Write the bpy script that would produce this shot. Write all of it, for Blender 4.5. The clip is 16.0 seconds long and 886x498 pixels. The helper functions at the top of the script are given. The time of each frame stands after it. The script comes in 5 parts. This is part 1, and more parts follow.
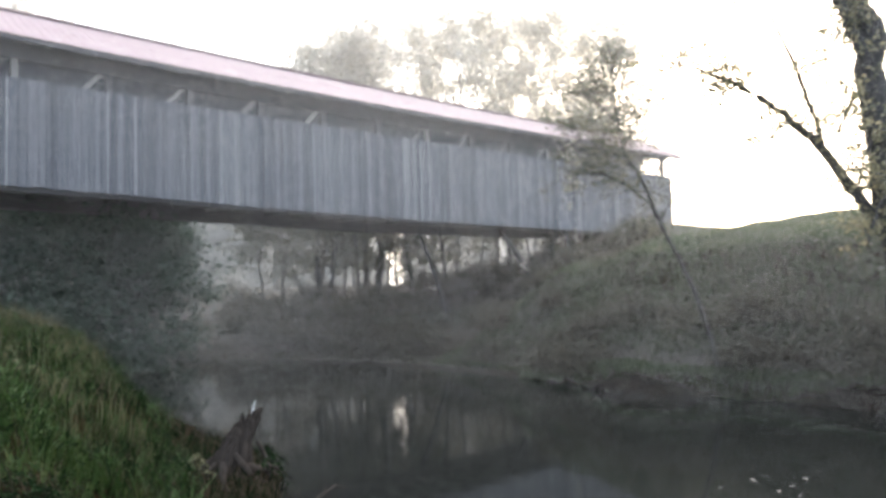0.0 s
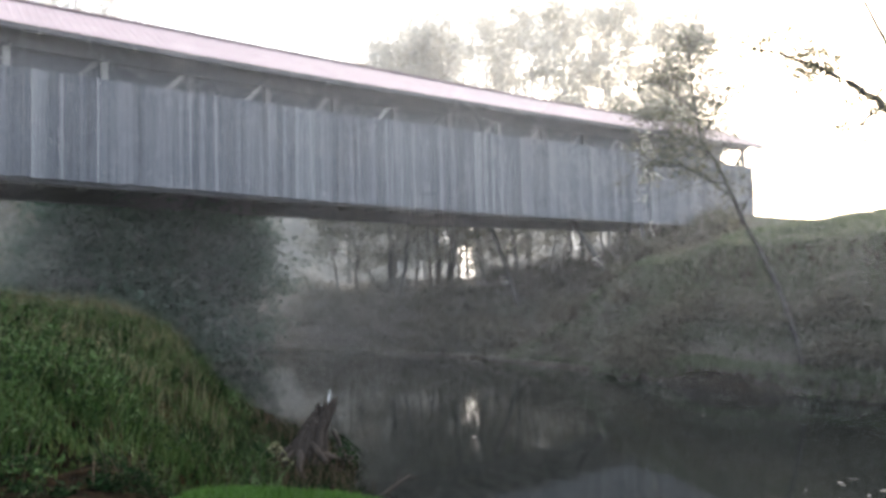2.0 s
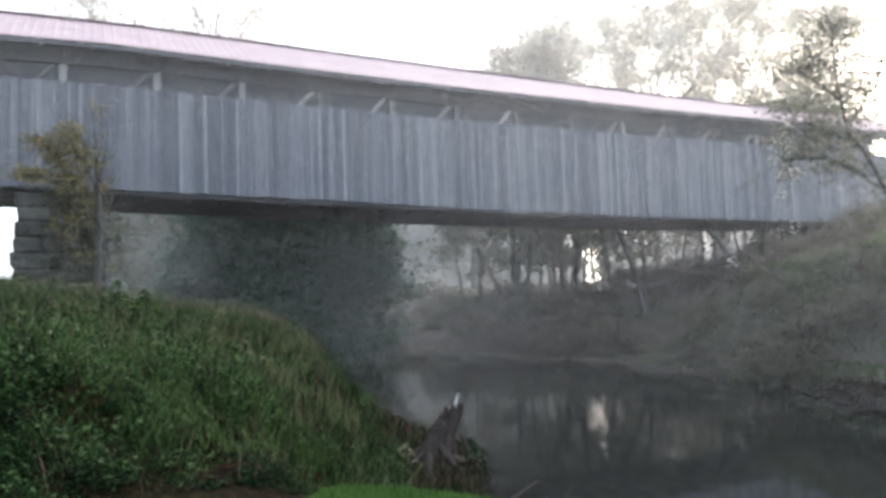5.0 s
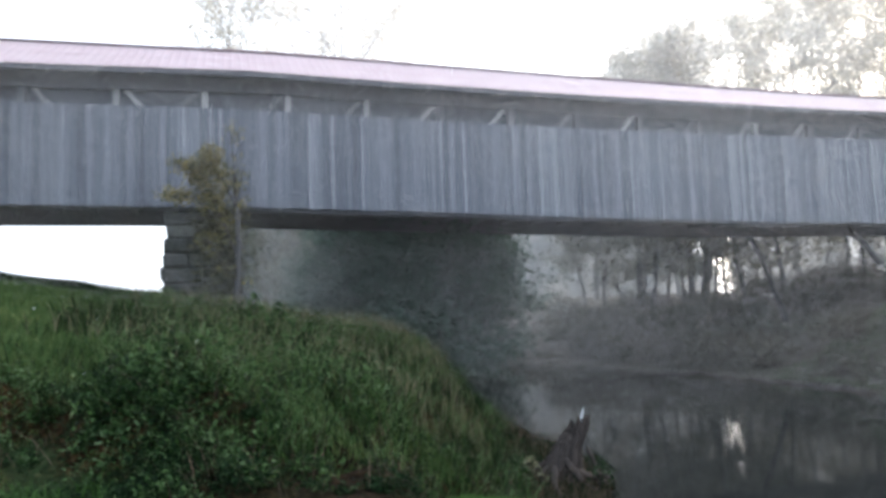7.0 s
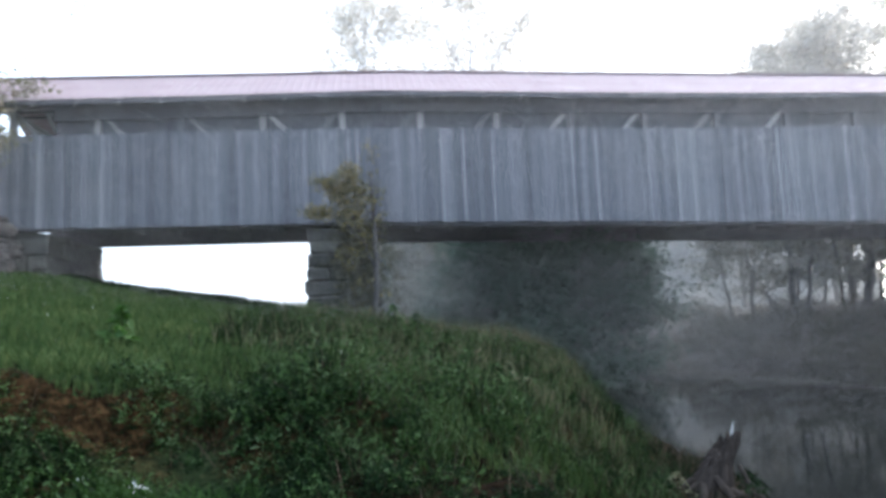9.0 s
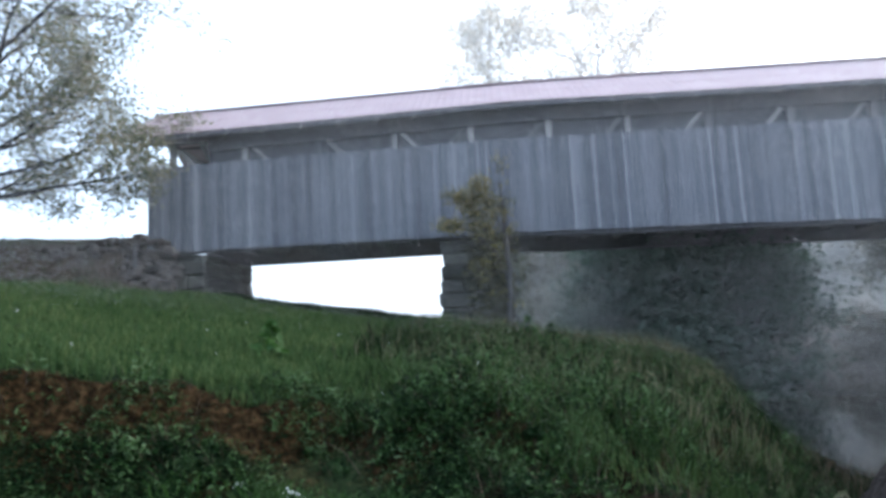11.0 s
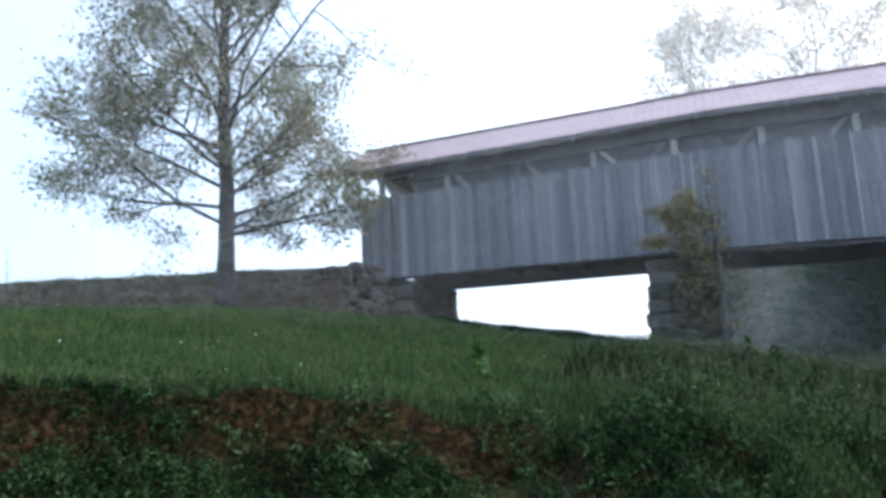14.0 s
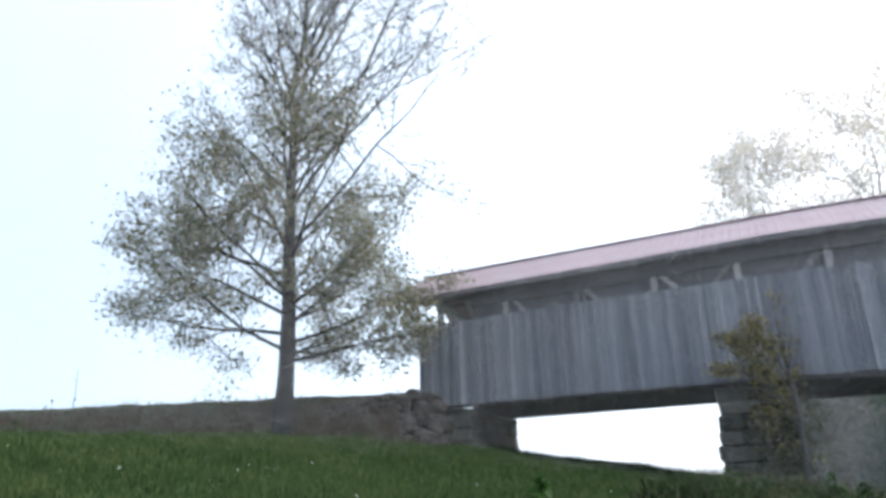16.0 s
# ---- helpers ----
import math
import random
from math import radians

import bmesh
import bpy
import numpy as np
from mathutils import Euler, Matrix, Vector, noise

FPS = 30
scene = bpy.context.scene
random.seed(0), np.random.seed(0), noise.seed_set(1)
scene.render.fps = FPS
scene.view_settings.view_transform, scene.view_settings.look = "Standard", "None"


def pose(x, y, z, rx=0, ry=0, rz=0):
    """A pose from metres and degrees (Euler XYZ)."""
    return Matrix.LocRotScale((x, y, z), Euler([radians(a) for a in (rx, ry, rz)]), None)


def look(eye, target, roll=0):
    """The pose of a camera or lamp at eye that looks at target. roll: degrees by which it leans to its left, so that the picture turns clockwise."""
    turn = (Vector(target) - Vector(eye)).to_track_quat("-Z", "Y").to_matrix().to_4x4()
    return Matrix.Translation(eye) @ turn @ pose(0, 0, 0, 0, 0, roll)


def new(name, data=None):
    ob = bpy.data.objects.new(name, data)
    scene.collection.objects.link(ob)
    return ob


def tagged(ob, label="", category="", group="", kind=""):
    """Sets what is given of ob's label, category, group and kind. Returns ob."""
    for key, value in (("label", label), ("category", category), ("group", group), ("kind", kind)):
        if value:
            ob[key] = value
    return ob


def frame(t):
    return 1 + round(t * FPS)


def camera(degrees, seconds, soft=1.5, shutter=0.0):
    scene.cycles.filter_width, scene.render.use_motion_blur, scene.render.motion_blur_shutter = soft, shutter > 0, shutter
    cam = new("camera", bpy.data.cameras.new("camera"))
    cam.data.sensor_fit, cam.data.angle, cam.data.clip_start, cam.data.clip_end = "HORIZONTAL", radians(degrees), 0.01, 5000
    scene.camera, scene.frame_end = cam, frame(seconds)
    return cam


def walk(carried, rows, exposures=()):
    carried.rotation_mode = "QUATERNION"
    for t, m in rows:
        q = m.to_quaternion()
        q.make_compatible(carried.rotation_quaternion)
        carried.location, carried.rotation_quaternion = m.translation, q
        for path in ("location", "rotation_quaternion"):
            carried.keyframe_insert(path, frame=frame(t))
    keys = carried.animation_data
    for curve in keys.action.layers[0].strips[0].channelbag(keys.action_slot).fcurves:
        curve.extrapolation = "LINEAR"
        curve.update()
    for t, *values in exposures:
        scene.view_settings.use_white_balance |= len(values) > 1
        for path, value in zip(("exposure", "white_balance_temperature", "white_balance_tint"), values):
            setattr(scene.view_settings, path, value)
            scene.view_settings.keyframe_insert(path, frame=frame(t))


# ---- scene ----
# The camera turns on the spot, at the height of a standing eye on the low river terrace; z = 0 is the water.
cam = camera(62.60, 16.0, soft=3.5, shutter=0.5)
ROWS = [
    (0.0, pose(0.070, 0, 3.0, 93.15, 1.56, -40.79)),
    (0.5, pose(0.067, 0, 3.0, 93.17, 1.51, -39.30)),
    (1.0, pose(0.064, 0, 3.0, 93.08, 1.47, -37.81)),
    (1.5, pose(0.061, 0, 3.0, 92.93, 1.37, -36.32)),
    (2.0, pose(0.058, 0, 3.0, 92.78, 1.33, -35.19)),
    (2.5, pose(0.055, 0, 3.0, 92.89, 1.28, -33.60)),
    (3.0, pose(0.051, 0, 3.0, 93.11, 1.52, -31.93)),
    (5.5, pose(0.034, 0, 3.0, 93.70, 1.86, -23.69)),
    (6.0, pose(0.029, 0, 3.0, 94.13, 1.96, -21.50)),
    (6.5, pose(0.023, 0, 3.0, 94.24, 1.99, -18.58)),
    (7.0, pose(0.017, 0, 3.0, 94.59, 1.94, -15.99)),
    (7.5, pose(0.011, 0, 3.0, 95.11, 1.99, -13.03)),
    (8.0, pose(0.007, 0, 3.0, 95.38, 2.32, -11.02)),
    (8.5, pose(0.001, 0, 3.0, 95.57, 2.32, -8.45)),
    (9.0, pose(-0.005, 0, 3.0, 95.81, 2.38, -5.51)),
    (11.5, pose(-0.033, 0, 3.0, 97.52, 3.08, 7.71)),
    (12.0, pose(-0.039, 0, 3.0, 97.86, 3.04, 10.61)),
    (12.5, pose(-0.045, 0, 3.0, 98.03, 3.01, 13.25)),
    (13.0, pose(-0.050, 0, 3.0, 98.26, 2.92, 15.74)),
    (13.5, pose(-0.055, 0, 3.0, 98.51, 2.88, 18.12)),
    (14.0, pose(-0.060, 0, 3.0, 99.63, 2.64, 20.72)),
    (14.5, pose(-0.064, 0, 3.0, 101.77, 2.48, 22.55)),
    (15.0, pose(-0.066, 0, 3.0, 104.77, 2.18, 23.46)),
    (15.5, pose(-0.068, 0, 3.0, 106.98, 1.90, 24.47)),
    (16.0, pose(-0.070, 0, 3.0, 109.68, 1.67, 25.17)),
]
EXPOSURES = [(0.0, 1.5, 6550, 11), (5.5, 1.52, 6300, 11), (9.0, 1.42, 5850, 10), (12.5, 1.2, 5600, 9), (14.5, 1.14, 5750, 9), (16.0, 1.06, 6100, 10)]
walk(cam, ROWS, EXPOSURES)

# ---- world: bright morning fog, the sun low behind it beyond the far bridge end ----
SUN_AZ, SUN_EL = -62.0, 20.0          # degrees, counter-clockwise from +y
sun_dir = Vector((-math.sin(radians(SUN_AZ)) * math.cos(radians(SUN_EL)), math.cos(radians(SUN_AZ)) * math.cos(radians(SUN_EL)), math.sin(radians(SUN_EL))))
world = bpy.data.worlds.new("fog_sky")
scene.world = world
world.use_nodes = True
wn, wl = world.node_tree.nodes, world.node_tree.links
wn.clear()
w_out = wn.new("ShaderNodeOutputWorld")
sky = wn.new("ShaderNodeTexSky")
sky.sky_type, sky.sun_disc = "NISHITA", False
sky.sun_elevation, sky.sun_rotation = radians(SUN_EL), radians(-SUN_AZ)
sky.air_density, sky.dust_density = 1.0, 4.0
bg_sky = wn.new("ShaderNodeBackground")
bg_sky.inputs["Strength"].default_value = 0.05
wl.new(sky.outputs[0], bg_sky.inputs["Color"])
# the fog that the sun lights, palest round the sun
w_tc = wn.new("ShaderNodeTexCoord")
w_dot = wn.new("ShaderNodeVectorMath")
w_dot.operation = "DOT_PRODUCT"
w_dot.inputs[1].default_value = sun_dir
wl.new(w_tc.outputs["Generated"], w_dot.inputs[0])
w_ramp = wn.new("ShaderNodeValToRGB")
w_ramp.color_ramp.elements[0].position, w_ramp.color_ramp.elements[0].color = 0.0, (0.60, 0.72, 0.90, 1)
w_ramp.color_ramp.elements[1].position, w_ramp.color_ramp.elements[1].color = 1.0, (1.0, 0.95, 0.88, 1)
for pos, col in ((0.3, (0.60, 0.73, 0.88, 1)), (0.55, (0.74, 0.85, 0.96, 1)), (0.85, (0.92, 0.93, 0.96, 1))):
    el = w_ramp.color_ramp.elements.new(pos)
    el.color = col
w_map = wn.new("ShaderNodeMapRange")
w_map.inputs["From Min"].default_value, w_map.inputs["From Max"].default_value = -1.0, 1.0
wl.new(w_dot.outputs["Value"], w_map.inputs["Value"])
wl.new(w_map.outputs[0], w_ramp.inputs[0])
w_pow = wn.new("ShaderNodeMath")
w_pow.operation, w_pow.inputs[1].default_value = "POWER", 5.0
wl.new(w_map.outputs[0], w_pow.inputs[0])
w_str = wn.new("ShaderNodeMath")
w_str.operation, w_str.inputs[1].default_value, w_str.inputs[2].default_value = "MULTIPLY_ADD", 0.65, 0.9
wl.new(w_pow.outputs[0], w_str.inputs[0])
# thinner, bluer fog over the grassy end
w_dot2, w_map2, w_thin, w_tint = wn.new("ShaderNodeVectorMath"), wn.new("ShaderNodeMapRange"), wn.new("ShaderNodeMath"), wn.new("ShaderNodeMix")
w_dot2.operation = "DOT_PRODUCT"
w_dot2.inputs[1].default_value = (-math.sin(radians(75)), math.cos(radians(75)), 0.0)
wl.new(w_tc.outputs["Generated"], w_dot2.inputs[0])
w_map2.inputs["From Min"].default_value, w_map2.inputs["From Max"].default_value = -1.0, 1.0
wl.new(w_dot2.outputs["Value"], w_map2.inputs["Value"])
w_thin.operation, w_thin.inputs[1].default_value = "POWER", 3.0
wl.new(w_map2.outputs[0], w_thin.inputs[0])
w_tint.data_type, w_tint.blend_type = "RGBA", "MULTIPLY"
w_tint.inputs["B"].default_value = (0.59, 0.575, 0.575, 1)
wl.new(w_thin.outputs[0], w_tint.inputs["Factor"])
wl.new(w_ramp.outputs[0], w_tint.inputs["A"])
bg_fog = wn.new("ShaderNodeBackground")
wl.new(w_tint.outputs["Result"], bg_fog.inputs["Color"])
wl.new(w_str.outputs[0], bg_fog.inputs["Strength"])
w_add = wn.new("ShaderNodeAddShader")
wl.new(bg_sky.outputs[0], w_add.inputs[0])
wl.new(bg_fog.outputs[0], w_add.inputs[1])
wl.new(w_add.outputs[0], w_out.inputs["Surface"])

sun = new("sun", bpy.data.lights.new("sun", "SUN"))
sun.data.energy, sun.data.angle, sun.data.color = 1.3, radians(60), (1.0, 0.93, 0.84)
sun.matrix_world = look(sun_dir * 100, (0, 0, 0))


# ---- materials ----
def material(name, ramp, scale=6.0, detail=4.0, stretch=(1, 1, 1), rough=0.8, metallic=0.0, bump=0.3, bump_scale=40.0, per="", per_amount=0.5, translucent=0.0, spec=0.3):
    """A node material: a colour ramp over two scales of noise, shifted per object or per island, with fine relief."""
    m = bpy.data.materials.new(name)
    m.use_nodes = True
    n, l = m.node_tree.nodes, m.node_tree.links
    n.clear()
    out = n.new("ShaderNodeOutputMaterial")
    b = n.new("ShaderNodeBsdfPrincipled")
    b.inputs["Roughness"].default_value, b.inputs["Metallic"].default_value = rough, metallic
    b.inputs["Specular IOR Level"].default_value = spec
    tc = n.new("ShaderNodeTexCoord")
    mp = n.new("ShaderNodeMapping")
    mp.inputs["Scale"].default_value = stretch
    l.new(tc.outputs["Object"], mp.inputs[0])
    n1, n2 = n.new("ShaderNodeTexNoise"), n.new("ShaderNodeTexNoise")
    n1.inputs["Scale"].default_value, n1.inputs["Detail"].default_value = scale, detail
    n2.inputs["Scale"].default_value, n2.inputs["Detail"].default_value = bump_scale, 3.0
    l.new(mp.outputs[0], n1.inputs["Vector"])
    l.new(mp.outputs[0], n2.inputs["Vector"])
    a = n.new("ShaderNodeMath")
    a.operation, a.inputs[1].default_value = "MULTIPLY_ADD", 0.35
    l.new(n2.outputs[0], a.inputs[0])
    s = n.new("ShaderNodeMath")
    s.operation, s.inputs[1].default_value = "MULTIPLY_ADD", 0.65
    l.new(n1.outputs[0], s.inputs[0])
    l.new(s.outputs[0], a.inputs[2])
    s.inputs[2].default_value = 0.0
    factor = a.outputs[0]
    if per:
        src = n.new("ShaderNodeObjectInfo" if per == "object" else "ShaderNodeNewGeometry")
        o = src.outputs["Random"] if per == "object" else src.outputs["Random Per Island"]
        c = n.new("ShaderNodeMath")
        c.operation, c.inputs[1].default_value, c.inputs[2].default_value = "MULTIPLY_ADD", per_amount, -per_amount / 2
        l.new(o, c.inputs[0])
        d = n.new("ShaderNodeMath")
        d.operation = "ADD"
        l.new(c.outputs[0], d.inputs[0])
        l.new(factor, d.inputs[1])
        factor = d.outputs[0]
    r = n.new("ShaderNodeValToRGB")
    e = r.color_ramp.elements
    e[0].position, e[0].color = ramp[0][0], (*ramp[0][1], 1)
    e[1].position, e[1].color = ramp[-1][0], (*ramp[-1][1], 1)
    for pos, col in ramp[1:-1]:
        e.new(pos).color = (*col, 1)
    l.new(factor, r.inputs[0])
    l.new(r.outputs[0], b.inputs["Base Color"])
    if bump:
        bp = n.new("ShaderNodeBump")
        bp.inputs["Strength"].default_value, bp.inputs["Distance"].default_value = bump, 0.02
        l.new(a.outputs[0], bp.inputs["Height"])
        l.new(bp.outputs[0], b.inputs["Normal"])
    if translucent:
        t = n.new("ShaderNodeBsdfTranslucent")
        mx = n.new("ShaderNodeMixShader")
        mx.inputs[0].default_value = translucent
        l.new(r.outputs[0], t.inputs["Color"])
        l.new(b.outputs[0], mx.inputs[1])
        l.new(t.outputs[0], mx.inputs[2])
        l.new(mx.outputs[0], out.inputs[0])
    else:
        l.new(b.outputs[0], out.inputs[0])
    return m


M_BOARD = material("weathered_board", [(0.25, (0.066, 0.07, 0.081)), (0.4, (0.102, 0.1073, 0.124)), (0.52, (0.1455, 0.1518, 0.1702)), (0.62, (0.182, 0.187, 0.205)), (0.76, (0.28, 0.284, 0.294))], 2.8, 6, (9, 9, 0.1), 0.85, bump=0.3, bump_scale=9, per="object", per_amount=0.2)
M_STRIP = material("bleached_narrow_board", [(0.3, (0.145, 0.152, 0.17)), (0.5, (0.2, 0.207, 0.225)), (0.7, (0.27, 0.277, 0.29))], 2.8, 6, (9, 9, 0.1), 0.85, bump=0.3, bump_scale=9, per="object", per_amount=0.45)
# Interior darkness under the eave, put into a board colour.
M_EAVE_SHADE = material("eave_shade_board", [(0.3, (0.06, 0.062, 0.069)), (0.5, (0.085, 0.087, 0.096)), (0.7, (0.12, 0.122, 0.132))], 2.0, 5, (5, 5, 0.3), 0.9, bump=0.4)
M_BEAM = material("dark_old_timber", [(0.2, (0.075, 0.072, 0.078)), (0.8, (0.15, 0.145, 0.152))], 4, 4, (0.4, 3, 3), 0.9, bump=0.4)
# Planking lightened beyond the other timber to bounce light under the roof.
M_DECK = material("pale_bounce_planking", [(0.2, (0.34, 0.33, 0.33)), (0.8, (0.52, 0.51, 0.50))], 4, 4, (0.6, 3, 3), 0.9, bump=0.4)
M_POST = material("pale_truss_timber", [(0.2, (0.13, 0.13, 0.135)), (0.6, (0.22, 0.215, 0.21)), (0.95, (0.33, 0.322, 0.31))], 5, 4, (4, 4, 0.6), 0.85, per="object", per_amount=0.8)
M_ROOF = material("faded_red_roof_metal", [(0.2, (0.2892, 0.2139, 0.2244)), (0.5, (0.3358, 0.2532, 0.2658)), (0.8, (0.3824, 0.2951, 0.3062))], 1.3, 4, (1, 1, 1), 0.65, bump=0.04, per="object", per_amount=0.12, spec=0.2)
M_STONE = material("rough_sandstone", [(0.2, (0.0382, 0.0391, 0.0348)), (0.5, (0.068, 0.067, 0.0587)), (0.8, (0.119, 0.1148, 0.0994))], 2.5, 6, (1, 1, 1), 0.92, bump=0.9, bump_scale=16, per="object", per_amount=0.4)
M_RUBBLE = material("earthy_rubble", [(0.2, (0.0298, 0.0255, 0.0229)), (0.5, (0.0553, 0.0467, 0.0408)), (0.8, (0.0935, 0.0799, 0.068))], 2.5, 6, (1, 1, 1), 0.95, bump=0.9, bump_scale=16, per="object", per_amount=0.45)
M_BARK = material("grey_bark", [(0.2, (0.028, 0.027, 0.027)), (0.8, (0.085, 0.081, 0.079))], 6, 5, (3, 3, 0.6), 0.95, bump=0.9, bump_scale=22)
# Darker copy of the bark: the maple's backlit shade is put into the colour.
M_BARK_BACKLIT = material("backlit_dark_bark", [(0.2, (0.013, 0.0135, 0.0145)), (0.8, (0.042, 0.042, 0.044))], 6, 5, (3, 3, 0.6), 0.95, bump=0.9, bump_scale=22)
# Bark of far trees, with haze put into its pale colour.
M_BARK_HAZED = material("hazed_bark", [(0.2, (0.16, 0.15, 0.14)), (0.8, (0.32, 0.30, 0.28))], 5, 4, (3, 3, 0.6), 0.95, bump=0.5)
M_BARK_MID = material("smooth_grey_bark", [(0.2, (0.039, 0.037, 0.0362)), (0.8, (0.0975, 0.0923, 0.0905))], 6, 5, (3, 3, 0.6), 0.95, bump=0.7, bump_scale=22)
M_STUMP = material("rotten_stump_wood", [(0.2, (0.015, 0.012, 0.0105)), (0.55, (0.04, 0.031, 0.026)), (0.85, (0.095, 0.076, 0.062))], 5, 6, (4, 4, 0.8), 0.95, bump=1.0, bump_scale=18)
M_PALE = material("bleached_splinter", [(0.2, (0.55, 0.55, 0.56)), (0.8, (0.8, 0.8, 0.82))], 8, 3, rough=0.7)
M_LEAF_DARK = material("dark_leaf", [(0.25, (0.057, 0.096, 0.0679)), (0.75, (0.0969, 0.1547, 0.1123))], 2, 3, rough=0.6, bump=0, per="island", per_amount=0.3, translucent=0.5)
M_LEAF_TREE = material("autumn_leaf", [(0.2, (0.1058, 0.1159, 0.062)), (0.5, (0.1827, 0.1844, 0.1129)), (0.85, (0.2788, 0.237, 0.158))], 1.2, 3, rough=0.6, bump=0, per="island", per_amount=0.6, translucent=0.55)
M_LEAF_GOLD = material("golden_leaf", [(0.2, (0.081, 0.0837, 0.0442)), (0.5, (0.1688, 0.1485, 0.0546)), (0.85, (0.3105, 0.243, 0.0754))], 1.0, 3, rough=0.6, bump=0, per="island", per_amount=0.6, translucent=0.45)
# Leaves of far trees: glare and haze are put into the colour.
M_LEAF_HAZED = material("hazed_leaf", [(0.2, (0.528, 0.494, 0.42)), (0.8, (0.682, 0.6344, 0.55))], 1.0, 3, rough=0.6, bump=0, per="island", per_amount=0.7, translucent=0.8)
M_LEAF_BRUSH = material("dull_brush_leaf", [(0.2, (0.0748, 0.0715, 0.053)), (0.5, (0.1054, 0.0994, 0.0749)), (0.85, (0.1462, 0.1361, 0.103))], 1.0, 3, rough=0.75, bump=0, per="island", per_amount=0.25, translucent=0.6, spec=0.1)
# Olive leaf paled: haze and backlight are put into its colour.
M_LEAF_BANK = material("hazed_olive_leaf", [(0.2, (0.2031, 0.1953, 0.1276)), (0.5, (0.3125, 0.2969, 0.195)), (0.85, (0.5156, 0.4375, 0.27))], 1.2, 3, rough=0.6, bump=0, per="island", per_amount=0.6, translucent=0.7)
# Weed leaf with the bank's shade put into its near-black tones.
M_WEED = material("shaded_weed_leaf", [(0.25, (0.0019, 0.005, 0.0019)), (0.42, (0.0045, 0.0118, 0.0043)), (0.55, (0.0104, 0.026, 0.0092)), (0.7, (0.0246, 0.0494, 0.0175)), (0.88, (0.0404, 0.0367, 0.0221))], 1.3, 3, rough=0.5, bump=0, per="island", per_amount=0.5, translucent=0.2, spec=0.04)
# Paler fresh growth, with leaf highlights put into the colour as well.
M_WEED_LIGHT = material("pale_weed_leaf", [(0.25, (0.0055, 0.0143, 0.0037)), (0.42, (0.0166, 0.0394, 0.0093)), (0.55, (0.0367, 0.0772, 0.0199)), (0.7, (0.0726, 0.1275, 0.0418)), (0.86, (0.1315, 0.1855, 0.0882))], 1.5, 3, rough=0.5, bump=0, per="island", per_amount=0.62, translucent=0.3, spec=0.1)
M_GRASS = material("long_grass", [(0.2, (0.0286, 0.0555, 0.0166)), (0.55, (0.0504, 0.0906, 0.0271)), (0.9, (0.1161, 0.1388, 0.0497))], 0.6, 3, rough=0.65, bump=0, per="island", per_amount=0.65, translucent=0.35, spec=0.12)
# Dark copy of the long grass: shade on the bank is painted in.
M_GRASS_SHADED = material("shaded_bank_grass", [(0.2, (0.0032, 0.0077, 0.0027)), (0.55, (0.0077, 0.0158, 0.0061)), (0.9, (0.0272, 0.0348, 0.0183))], 0.6, 3, rough=0.65, bump=0, per="island", per_amount=0.7, translucent=0.3, spec=0.03)
# Grass greyed and paled, so that haze sits in the colour.
M_HILL = material("hazed_hill_grass", [(0.2, (0.0748, 0.0986, 0.0553)), (0.8, (0.1356, 0.1596, 0.0952))], 0.6, 3, rough=0.7, bump=0, per="island", per_amount=0.4, translucent=0.45, spec=0.15)
# Leaf colour lightened to carry backlight and the haze under the bridge.
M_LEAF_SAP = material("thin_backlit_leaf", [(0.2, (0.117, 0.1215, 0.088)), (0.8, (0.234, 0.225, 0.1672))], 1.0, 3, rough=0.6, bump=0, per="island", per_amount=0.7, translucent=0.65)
M_LAWN = material("bright_short_grass", [(0.2, (0.024, 0.065, 0.01)), (0.8, (0.062, 0.135, 0.024))], 1.5, 3, rough=0.6, bump=0, per="island", per_amount=0.5, translucent=0.35)
M_SEED = material("dry_grass_head", [(0.2, (0.072, 0.0744, 0.0372)), (0.8, (0.156, 0.1426, 0.0806))], 1.0, 3, rough=0.8, bump=0, per="island", per_amount=0.6, translucent=0.3)
M_DRY = material("dead_stem", [(0.2, (0.03, 0.021, 0.013)), (0.8, (0.095, 0.066, 0.041))], 1.0, 3, rough=0.8, bump=0, per="island", per_amount=0.7, translucent=0.2)
M_CREEPER = material("creeper_leaf", [(0.2, (0.05, 0.055, 0.035)), (0.8, (0.12, 0.115, 0.06))], 1.5, 3, rough=0.6, bump=0, per="island", per_amount=0.5, translucent=0.3)
M_FLOWER = material("white_flower", [(0.2, (0.6, 0.62, 0.6)), (0.8, (0.8, 0.8, 0.8))], 3, 2, rough=0.7, bump=0, translucent=0.3)
M_FLOATLEAF = material("floating_leaf", [(0.2, (0.1302, 0.1134, 0.0974)), (0.8, (0.2604, 0.2394, 0.2152))], 2, 2, rough=0.6, bump=0, per="island", per_amount=0.6)

# water
M_WATER = bpy.data.materials.new("river_water")
M_WATER.use_nodes = True
n, l = M_WATER.node_tree.nodes, M_WATER.node_tree.links
b = n["Principled BSDF"]
b.inputs["Base Color"].default_value = (0.012, 0.0135, 0.0125, 1)
b.inputs["Roughness"].default_value, b.inputs["IOR"].default_value = 0.06, 1.33
b.inputs["Specular IOR Level"].default_value = 0.5
tc, mp = n.new("ShaderNodeTexCoord"), n.new("ShaderNodeMapping")
mp.inputs["Scale"].default_value = (1.0, 0.55, 1)
nz, bp = n.new("ShaderNodeTexNoise"), n.new("ShaderNodeBump")
nz.inputs["Scale"].default_value, nz.inputs["Detail"].default_value = 1.6, 3
bp.inputs["Strength"].default_value, bp.inputs["Distance"].default_value = 0.10, 0.03
l.new(tc.outputs["Object"], mp.inputs[0])
